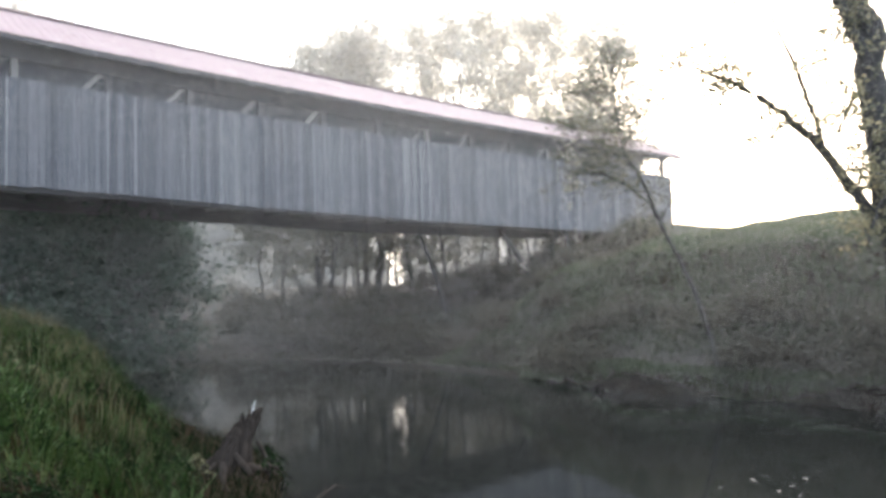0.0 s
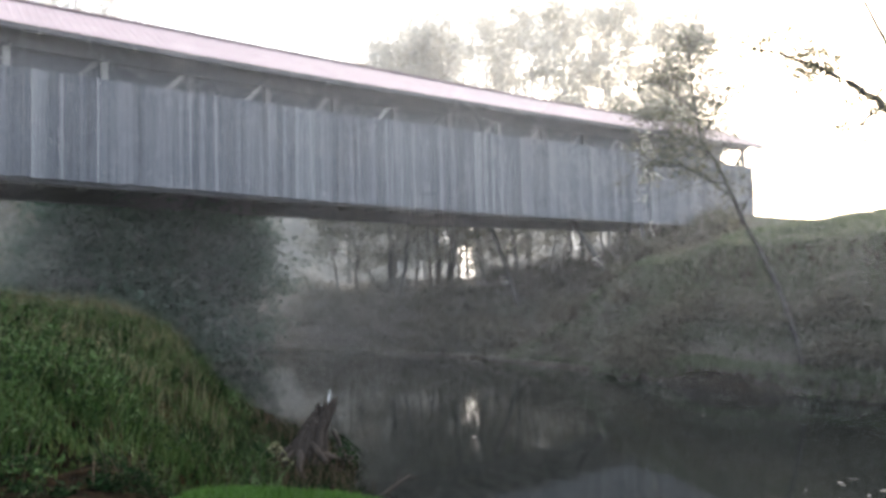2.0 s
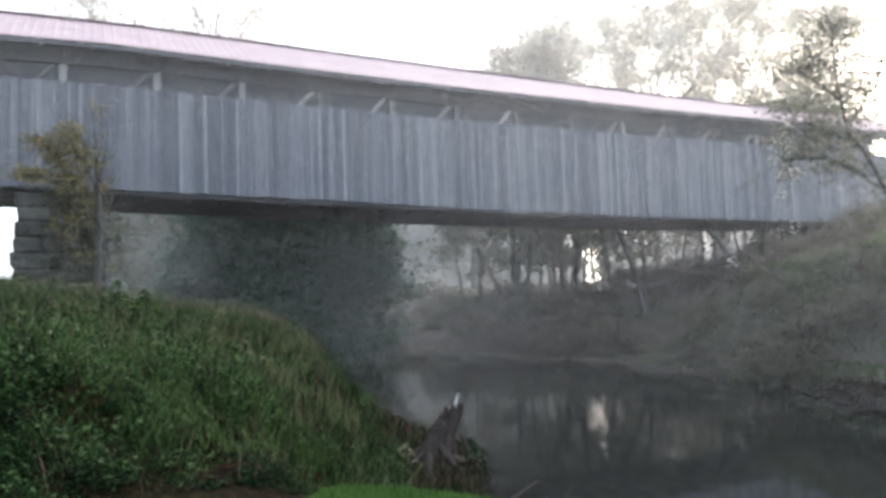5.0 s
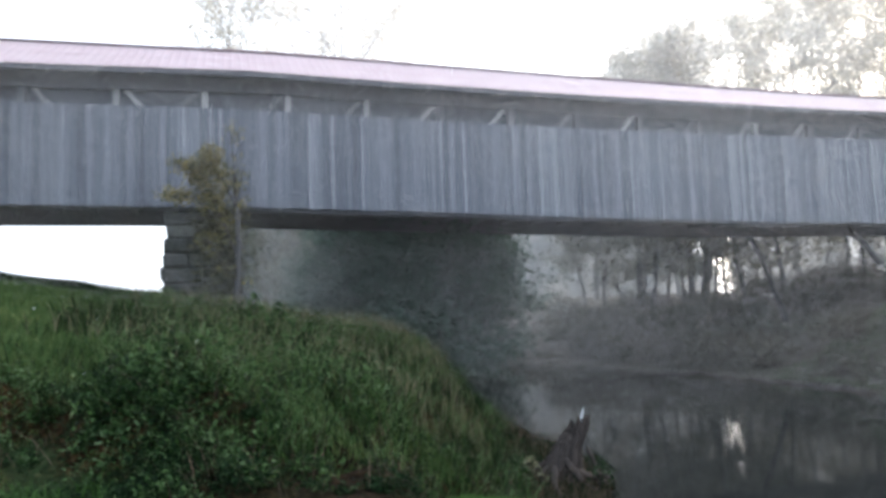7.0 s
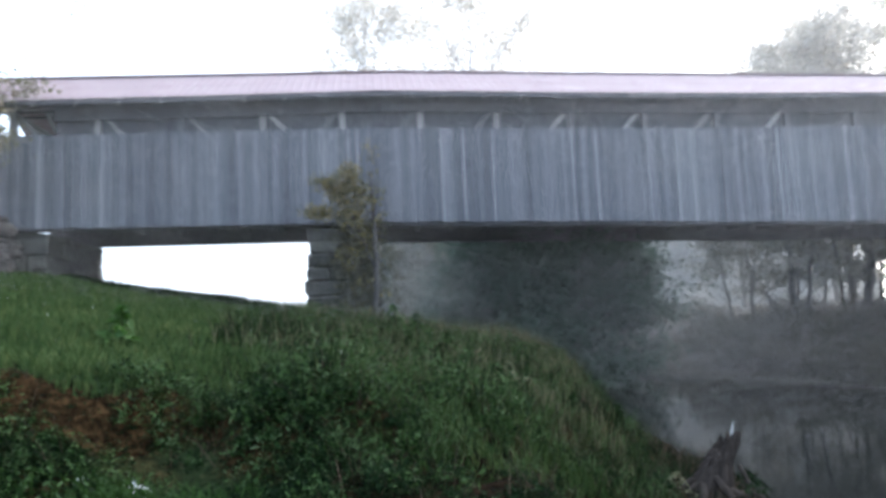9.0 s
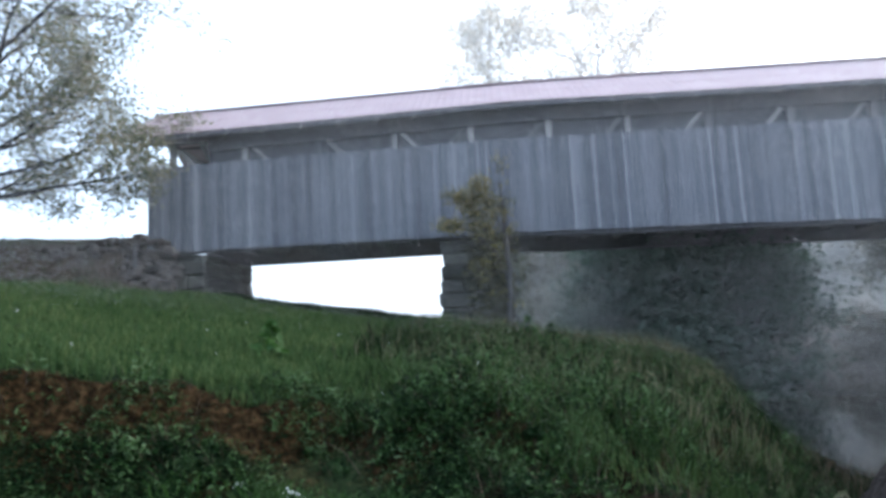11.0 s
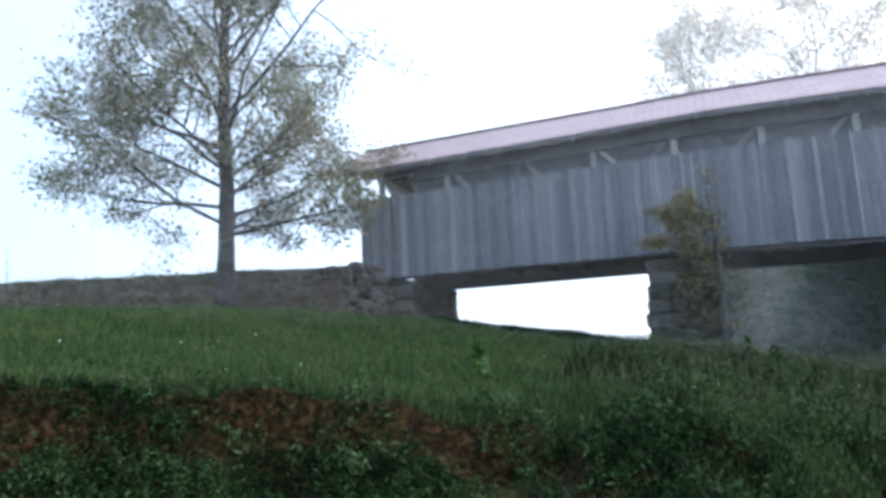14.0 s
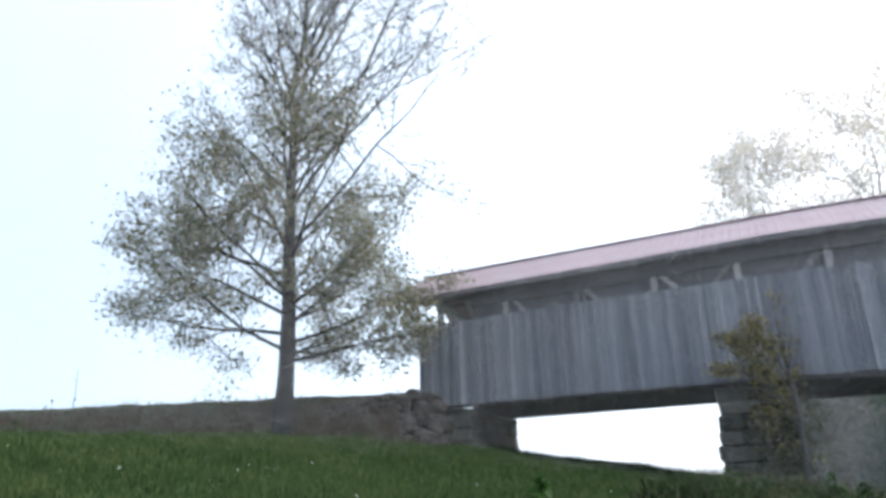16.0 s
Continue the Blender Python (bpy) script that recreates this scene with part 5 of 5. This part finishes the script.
# bright tussocks at the foot of the bank
xy = scatter(rng, 30000, -4.5, 0.5, 5, 8)
ang, br = np.degrees(np.arctan2(-xy[:, 0], xy[:, 1])), bank_r(xy[:, 0], xy[:, 1])
xy = xy[(ang > 9) & (ang < 27) & (br > 6.0) & (br < 7.1) & (rng.random(len(xy)) < patchy(xy[:, 0], xy[:, 1], 3.4, 5) ** 2.5)][:4500]
grass("foot_tussocks", "bright grass tussocks at the foot of the bank", xy, rng.uniform(0.1, 0.32, len(xy)), 0.005 + 0 * xy[:, 0], rng, M_LAWN, 0.7)
# dead stems tangled through the bank
xy = scatter(rng, 40000, -11, 7, 2, 16)
xy = xy[rng.random(len(xy)) < in_weeds(xy[:, 0], xy[:, 1]) * 0.9][:5500]
grass("dead_stems", "dead brown stems tangled through the bank weeds", xy, rng.uniform(0.12, 0.45, len(xy)), 0.005 + 0 * xy[:, 0], rng, M_DRY, 0.9)
# seeding grass heads round the pier and along the crest
xy = scatter(rng, 34000, -6, 5, 11, 24)
xy = xy[rng.random(len(xy)) < smooth(-3, 0.5, xy[:, 0]) * (near_shore(xy[:, 1]) - xy[:, 0] > 2.6) * patchy(xy[:, 0], xy[:, 1], 0.8, 6)][:5000]
grass("seeding_grass", "tall dry seeding grass along the crest", xy, rng.uniform(0.3, 0.65, len(xy)), 0.01 + 0 * xy[:, 0], rng, M_SEED, 0.3)
xy = scatter(rng, 40000, -2.5, 6, 8, 20)
xy = xy[rng.random(len(xy)) < 0.7 * (near_shore(xy[:, 1]) - xy[:, 0] > 2.4) * patchy(xy[:, 0], xy[:, 1], 1.1, 2) ** 2][:6500]
xy = xy[rng.random(len(xy)) < 1 - washed(xy[:, 0], xy[:, 1]) * 1.2]
grass("crest_grass", "loose tall grass tufts along the top of the bank", xy, rng.uniform(0.2, 0.6, len(xy)) * (0.5 + patchy(xy[:, 0], xy[:, 1], 1.6, 3)), 0.007 + 0 * xy[:, 0], rng, M_GRASS_SHADED, 0.5)
# arching pale blades over the nose of the bank
xy = scatter(rng, 60000, -3, 5.5, 6.5, 15)
ang = np.degrees(np.arctan2(-xy[:, 0], xy[:, 1]))
xy = xy[rng.random(len(xy)) < (ang < 9) * (near_shore(xy[:, 1]) - xy[:, 0] > 2.2) * smooth(7.2, 7.8, bank_r(xy[:, 0], xy[:, 1])) * patchy(xy[:, 0], xy[:, 1], 2.1, 11) ** 3 * (1 - washed(xy[:, 0], xy[:, 1]))][:7000]
grass("arching_grass", "arching pale grass blades over the bank", xy, rng.uniform(0.2, 0.55, len(xy)), 0.0055 + 0 * xy[:, 0], rng, M_WEED_LIGHT, 1.0)
xy = scatter(rng, 70000, -3.5, 4.5, 8, 20)
xy = xy[rng.random(len(xy)) < (near_shore(xy[:, 1]) - xy[:, 0] > 2.6) * smooth(-3.2, -0.8, xy[:, 0]) * smooth(7.6, 8.2, bank_r(xy[:, 0], xy[:, 1])) * patchy(xy[:, 0], xy[:, 1], 1.3, 17) ** 2][:7000]
grass("crest_tussocks", "yellowing tussock grass on top of the river bank", xy, rng.uniform(0.2, 0.5, len(xy)), 0.0065 + 0 * xy[:, 0], rng, M_GRASS, 0.7)
# brown dead weeds on the road's embankment
xy = scatter(rng, 60000, -40, -11, 4, 26)
off = road_line(xy[:, 0]) - xy[:, 1]
xy = xy[(off > 3.1) & (off < 7.2) & (rng.random(len(xy)) < 0.25 + 0.75 * patchy(xy[:, 0], xy[:, 1], 0.9, 5))][:9000]
grass("embankment_weeds", "brown dead weeds on the road embankment", xy, rng.uniform(0.1, 0.26, len(xy)), 0.016 + 0 * xy[:, 0], rng, M_DRY, 0.9)
xy = scatter(rng, 60000, -42, -11, 4, 26)
off = road_line(xy[:, 0]) - xy[:, 1]
xy = xy[(off > 2.9) & (off < 7.2) & (rng.random(len(xy)) < patchy(xy[:, 0], xy[:, 1], 0.8, 8) * smooth(-12, -24, xy[:, 0]) + 0.12)][:9000]
grass("embankment_grass", "dull grass growing over the road embankment", xy, rng.uniform(0.12, 0.3, len(xy)), 0.018 + 0 * xy[:, 0], rng, M_HILL, 0.6)
# grass on the open hill by the far end
xy = np.stack([19 + 27 * rng.random(70000) ** 1.3, rng.uniform(2, 26, 70000)], 1)
xy = xy[xy[:, 0] - far_shore(xy[:, 1]) > 2.3 + 7.7 * smooth(15, 22, xy[:, 1])]
grass("hill_grass", "pale green grass on the hill by the far end", xy, rng.uniform(0.06, 0.15, len(xy)), 0.02 + 0 * xy[:, 0], rng, M_HILL)

# low tangle and leaf litter over the slope across the water
m_ = 220000
xy = np.stack([rng.uniform(9, 31, m_), rng.uniform(3, 42, m_)], 1)
off = xy[:, 0] - far_shore(xy[:, 1])
xy = xy[(off > 0.2) & (off < 2.7 + 9 * smooth(12, 21, xy[:, 1])) & (rng.random(m_) < 0.3 + 0.7 * patchy(xy[:, 0], xy[:, 1], 0.9, 4))][:80000]
off_ = xy[:, 0] - far_shore(xy[:, 1])
zz = land(xy[:, 0], xy[:, 1]) + rng.uniform(0.01, 0.32, len(xy)) * patchy(xy[:, 0], xy[:, 1], 1.2, 7) * smooth(0, 1.2, off_)
v, f_ = leaf_cloud(np.column_stack([xy, zz]), 0.055, rng, 0.7, 1.7)
tagged(soup("slope_undergrowth", v, f_, M_LEAF_BRUSH), "low dull undergrowth and litter on the river slope", "undergrowth", kind="stuff")

# dull low plants on the steep river slope
m_ = 42000
ys = rng.uniform(2, 22, m_)
xy = np.stack([far_shore(ys) + rng.uniform(0.7, 4.2, m_), ys], 1)
xy = xy[rng.random(m_) < 0.25 + 0.75 * patchy(xy[:, 0], xy[:, 1], 0.8, 9)]
zz = land(xy[:, 0], xy[:, 1]) + rng.uniform(0.01, 0.25, len(xy)) * patchy(xy[:, 0], xy[:, 1], 1.1, 2)
v, f_ = leaf_cloud(np.column_stack([xy, zz]), 0.05, rng, 0.6, 2.2)
tagged(soup("slope_plants", v, f_, M_HILL), "dull green low plants on the steep river slope", "undergrowth", kind="stuff")

# grass on the low spit across the water
xy = np.stack([rng.uniform(16, 22, 30000), rng.uniform(5, 17, 30000)], 1)
off = xy[:, 0] - far_shore(xy[:, 1])
xy = xy[(off > 0.25) & (off < 3.6)][:17000]
grass("spit_grass", "short dull grass on the low river spit", xy, rng.uniform(0.08, 0.24, len(xy)), 0.014 + 0 * xy[:, 0], rng, M_HILL)

# broken stump at the water's edge
base = (4.9, 10.8, float(land(4.9, 10.8)))
stump = empty("tree_stump", base, "dark rotten broken tree stump at the water's edge", "stump")
rnd = random.Random(3)
bm = bmesh.new()
rings, sides = 18, 44
prev = None
top_z = 1.26 - base[2]
rim = []
for k in range(sides):
    a = 2 * math.pi * k / sides
    rim.append(-0.03 - 0.2 * max(0, math.cos(a - 3.3)) - 0.16 * (k % 4 in (1, 2)) * rnd.random() - 0.12 * rnd.random() - 0.1 * max(0, math.sin(5 * a)))
for i in range(rings + 1):
    t = i / rings
    now = []
    for k in range(sides):
        a = 2 * math.pi * k / sides
        ridge = 0.5 + 0.5 * math.sin(5 * a + 0.9 + 0.7 * t)
        wide = 0.195 + 0.19 * (1 - t) ** 2.2 + 0.20 * ridge ** 2 * (1 - t) ** 3 + 0.03 * math.sin(9 * a + 3 * t) + 0.018 * math.sin(17 * a + 5 * t) + rnd.uniform(-0.012, 0.012)
        wide += 0.035 * math.exp(-((t - 0.78) / 0.12) ** 2) * max(0, math.cos(a - 0.4))
        z = -0.25 + (top_z + 0.25 + rim[k] * t ** 3) * t
        now.append(bm.verts.new((wide * math.cos(a) + 0.42 * t ** 1.2 - 0.04, wide * math.sin(a) * 0.85, z)))
    if prev:
        for k in range(sides):
            bm.faces.new((prev[k], prev[(k + 1) % sides], now[(k + 1) % sides], now[k]))
    prev = now
inner = [bm.verts.new((0.36 + (v.co.x - 0.36) * 0.6, v.co.y * 0.6, v.co.z - 0.05)) for v in prev]
floor_ = bm.verts.new((0.32, 0, top_z - 0.55))
for k in range(sides):
    bm.faces.new((prev[k], prev[(k + 1) % sides], inner[(k + 1) % sides], inner[k]))
    bm.faces.new((inner[k], inner[(k + 1) % sides], floor_))
part("trunk", bm, M_STUMP, stump)
for k in range(9):
    a = 0.7 * k + rnd.uniform(-0.25, 0.25)
    verts, faces = [], []
    far_ = rnd.uniform(0.6, 1.0)
    q0 = Vector((0.16 * math.cos(a), 0.16 * math.sin(a), rnd.uniform(0.2, 0.34)))
    q1 = Vector((0.42 * math.cos(a + 0.1), 0.42 * math.sin(a + 0.1), 0.08))
    q2 = Vector((far_ * 0.8 * math.cos(a + 0.2), far_ * 0.8 * math.sin(a + 0.2), 0.01))
    q3 = Vector((far_ * math.cos(a + 0.4), far_ * math.sin(a + 0.4), -0.12))
    tube(verts, faces, [q0, q1, q2, q3], [0.07, 0.055, 0.03, 0.012], 7)
    soup("root", [tuple(v) for v in verts], faces, M_STUMP, stump, smooth=True)
# a root that props the leaning side, a dead log beside it
for q in (((0.46, -0.14, 0.5), (0.52, -0.24, 0.3), (0.56, -0.32, -0.06)), ((0.3, -0.2, 0.1), (0.62, -0.1, 0.09), (0.98, -0.06, -0.08))):
    verts, faces = [], []
    tube(verts, faces, [Vector(p) for p in q], [0.035, 0.03, 0.018], 7)
    soup("root", [tuple(v) for v in verts], faces, M_STUMP, stump, smooth=True)
verts, faces = [], []
tube(verts, faces, [Vector((0.40, -0.08, top_z - 0.22)), Vector((0.42, -0.09, top_z - 0.02)), Vector((0.455, -0.1, top_z + 0.1))], [0.02, 0.013, 0.004], 5)
soup("splinter", [tuple(v) for v in verts], faces, M_PALE, stump, "bleached upright splinter")


def weed_plant(name, label, place, height, leaves, size, mat, seed, spread=0.25, category="weed"):
    """A single broad-leaved weed: stalk and leaves."""
    rnd, rng = random.Random(seed), np.random.default_rng(seed)
    thing = empty(name, place, label, category)
    verts, faces = [], []
    tube(verts, faces, [Vector((0, 0, -0.05)), Vector((0.02, 0.01, height * 0.5)), Vector((0.04, -0.02, height))], [0.014, 0.01, 0.005], 5)
    soup("stalk", [tuple(v) for v in verts], faces, M_WEED, thing)
    t = rng.uniform(0.15, 1.0, leaves)
    a = rng.uniform(0, 6.28, leaves)
    c = np.stack([np.cos(a) * spread * (1.1 - t), np.sin(a) * spread * (1.1 - t), t * height], 1)
    v, f_ = leaf_cloud(c, size, rng, 0.5, 2.0)
    soup("foliage", v, f_, mat, thing)
    return thing


weed_plant("broadleaf_weed", "bright broad-leaved weed at the edge of the bank", stand(18.3, 11.5, 0), 0.55, 30, 0.13, M_LAWN, 5)
weed_plant("flowering_weed", "small weed with clustered white flowers", stand(17.2, 7.8, 0), 0.26, 16, 0.02, M_FLOWER, 6, 0.26)
weed_plant("flowering_weed", "small weed with white flowers on the bank", stand(20.6, 7.9, 0), 0.22, 9, 0.018, M_FLOWER, 7, 0.24)
for i, az in enumerate((51.7, 53.0, 50.6)):
    x_, y_ = polar(az, 24 + i)
    weed_plant("dry_stalk", "tall dry weed stalk on the skyline", (x_, y_, float(land(x_, y_))), (2.0, 1.2, 0.9)[i], 18, 0.05, M_SEED, 20 + i, 0.1)
weed_plant("shore_weed", "yellowing weed tuft beside the stump", (4.35, 10.6, float(land(4.35, 10.6))), 0.4, 110, 0.035, M_LEAF_TREE, 31, 0.3)
for i, (x_, y_) in enumerate(((5.75, 11.2), (6.0, 11.7), (5.6, 11.9), (3.9, 10.1), (5.35, 10.2))):
    weed_plant("shore_weed", "dark low weed clump on the muddy shore", (x_, y_, float(land(x_, y_))), 0.3 + 0.06 * i, 150, 0.032, M_WEED, 40 + i, 0.4)
for i, (az, d) in enumerate(((-1.6, 14.6), (-2.6, 13.6), (-3.4, 15.0), (-4.3, 14.0), (-5.6, 13.2), (-7.2, 12.6), (-9.5, 12.2))):
    weed_plant("tall_crest_weed", "tall leafy weed standing on the crest of the bank", stand(az, d, 0), 0.62 + 0.09 * (i % 3), 120, 0.045, M_WEED_LIGHT, 60 + i, 0.3)
for i, (az, d) in enumerate(((-8.2, 13.6), (-10.4, 13.0), (-11.8, 12.6))):
    weed_plant("reddening_weed", "thin weed with reddening leaves on the crest", stand(az, d, 0), 0.75 - 0.08 * i, 40, 0.04, M_LEAF_TREE, 70 + i, 0.25)
rng = np.random.default_rng(23)
pts = []
for az in (19.3, 18.4, 15.4, 14.8, 11.2, 10.3, 9.4, 8.4, 7.8, 6.6, 5.4):
    c_ = stand(az, 24.4)
    pts.append(np.array(c_[:2]) + rng.normal(size=(90, 2)) * np.array([0.28, 0.3]))
xy = np.concatenate(pts)
grass("skyline_tufts", "ragged grass tufts on the rise by the pier", xy, rng.uniform(0.1, 0.42, len(xy)) * rng.uniform(0.5, 1, len(xy)), 0.007 + 0 * xy[:, 0], rng, M_GRASS_SHADED, 0.7)
# thin post beside the bridge end
x_, y_ = polar(27.7, 25.5)
bm = bmesh.new()
block(bm, (0.05, 0.05, 1.5), (0, 0, 0.65), Euler((0, radians(-2), 0)).to_matrix().to_4x4(), 0.006)
marker = part("marker_post", bm, M_BEAM)
marker.location = (x_, y_, float(land(x_, y_)))
tagged(marker, "thin dark marker post beside the bridge end", "post")

# fallen leaves on the water and a drifted twig
rng = np.random.default_rng(4)
for i in range(16):
    az, d = -64 + rng.normal() * 3.0, 12.0 + rng.normal() * 0.5
    if i > 10:
        az, d = rng.uniform(-62, -36), rng.uniform(12, 22)
    x_, y_ = polar(az, d)
    v, f_ = leaf_cloud(np.array([[0, 0, 0.012]]), 0.065, rng, 12, 1.5)
    lf = soup("floating_leaf", v, f_, M_FLOATLEAF)
    lf.location = (x_, y_, 0)
    tagged(lf, "pale fallen leaf afloat on the river", "leaf", "leaves on the water")
x_, y_ = polar(-31.5, 10.8)
twig = empty("driftwood_twig", (x_, y_, 0), "dark forked twig stranded in the shallows", "twig")
verts, faces = [], []
tube(verts, faces, [Vector((-0.35, 0.05, -0.08)), Vector((0, 0, 0.1)), Vector((0.22, 0, 0.2)), Vector((0.42, 0.05, 0.1))], [0.035, 0.03, 0.022, 0.01], 6)
tube(verts, faces, [Vector((0, 0, 0.1)), Vector((0.1, 0.05, 0.3))], [0.02, 0.006], 5)
soup("twig", [tuple(v) for v in verts], faces, M_STUMP, twig, smooth=True)


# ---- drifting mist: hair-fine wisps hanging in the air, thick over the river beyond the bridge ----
# White ribbons stand in for the haze and lighten the darks behind them.
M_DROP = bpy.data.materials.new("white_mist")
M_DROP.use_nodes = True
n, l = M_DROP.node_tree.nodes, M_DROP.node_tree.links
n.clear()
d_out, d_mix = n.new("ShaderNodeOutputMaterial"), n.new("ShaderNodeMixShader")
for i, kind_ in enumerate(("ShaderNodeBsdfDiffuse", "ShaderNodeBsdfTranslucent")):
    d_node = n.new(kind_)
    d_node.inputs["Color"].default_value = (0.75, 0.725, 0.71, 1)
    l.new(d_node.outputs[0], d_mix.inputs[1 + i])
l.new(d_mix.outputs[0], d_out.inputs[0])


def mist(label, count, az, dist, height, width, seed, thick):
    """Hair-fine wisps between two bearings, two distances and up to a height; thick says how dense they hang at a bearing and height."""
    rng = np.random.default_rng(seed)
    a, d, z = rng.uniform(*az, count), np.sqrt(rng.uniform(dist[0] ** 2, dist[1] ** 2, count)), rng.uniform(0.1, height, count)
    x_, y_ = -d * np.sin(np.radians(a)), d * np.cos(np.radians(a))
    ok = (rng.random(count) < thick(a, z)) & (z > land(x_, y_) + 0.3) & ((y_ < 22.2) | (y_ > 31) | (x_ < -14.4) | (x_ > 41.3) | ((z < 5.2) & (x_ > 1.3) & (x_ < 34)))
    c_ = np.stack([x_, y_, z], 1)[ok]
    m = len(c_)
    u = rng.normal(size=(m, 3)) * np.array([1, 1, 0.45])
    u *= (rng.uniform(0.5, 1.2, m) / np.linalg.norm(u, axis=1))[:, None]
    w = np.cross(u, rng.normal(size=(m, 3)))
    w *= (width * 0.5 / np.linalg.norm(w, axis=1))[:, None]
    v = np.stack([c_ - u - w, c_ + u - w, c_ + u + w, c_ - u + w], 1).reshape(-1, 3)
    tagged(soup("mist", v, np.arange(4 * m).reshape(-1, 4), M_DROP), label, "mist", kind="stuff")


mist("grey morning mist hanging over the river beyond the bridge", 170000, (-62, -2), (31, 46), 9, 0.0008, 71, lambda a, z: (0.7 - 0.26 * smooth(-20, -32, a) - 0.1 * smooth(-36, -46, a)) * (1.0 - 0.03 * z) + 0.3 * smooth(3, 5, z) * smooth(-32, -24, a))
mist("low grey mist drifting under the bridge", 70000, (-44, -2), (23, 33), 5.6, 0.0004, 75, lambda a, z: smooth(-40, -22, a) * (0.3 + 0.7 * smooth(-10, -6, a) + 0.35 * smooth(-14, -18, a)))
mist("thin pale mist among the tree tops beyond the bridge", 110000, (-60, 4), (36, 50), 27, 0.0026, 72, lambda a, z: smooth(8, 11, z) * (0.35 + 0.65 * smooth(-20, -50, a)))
# this layer also stands in for the sun's glare over the far span
mist("thin mist and glare veil over the river before the bridge", 250000, (-76, -4), (15, 24), 13, 0.00037, 73, lambda a, z: np.minimum(1, (0.72 + 0.28 * smooth(3.5, 6, z)) * (0.2 + 0.32 * smooth(-14, -45, a) + 0.36 * smooth(-48, -64, a)) + 0.3 * smooth(5.5, 8.5, z) * smooth(-66, -50, a)))
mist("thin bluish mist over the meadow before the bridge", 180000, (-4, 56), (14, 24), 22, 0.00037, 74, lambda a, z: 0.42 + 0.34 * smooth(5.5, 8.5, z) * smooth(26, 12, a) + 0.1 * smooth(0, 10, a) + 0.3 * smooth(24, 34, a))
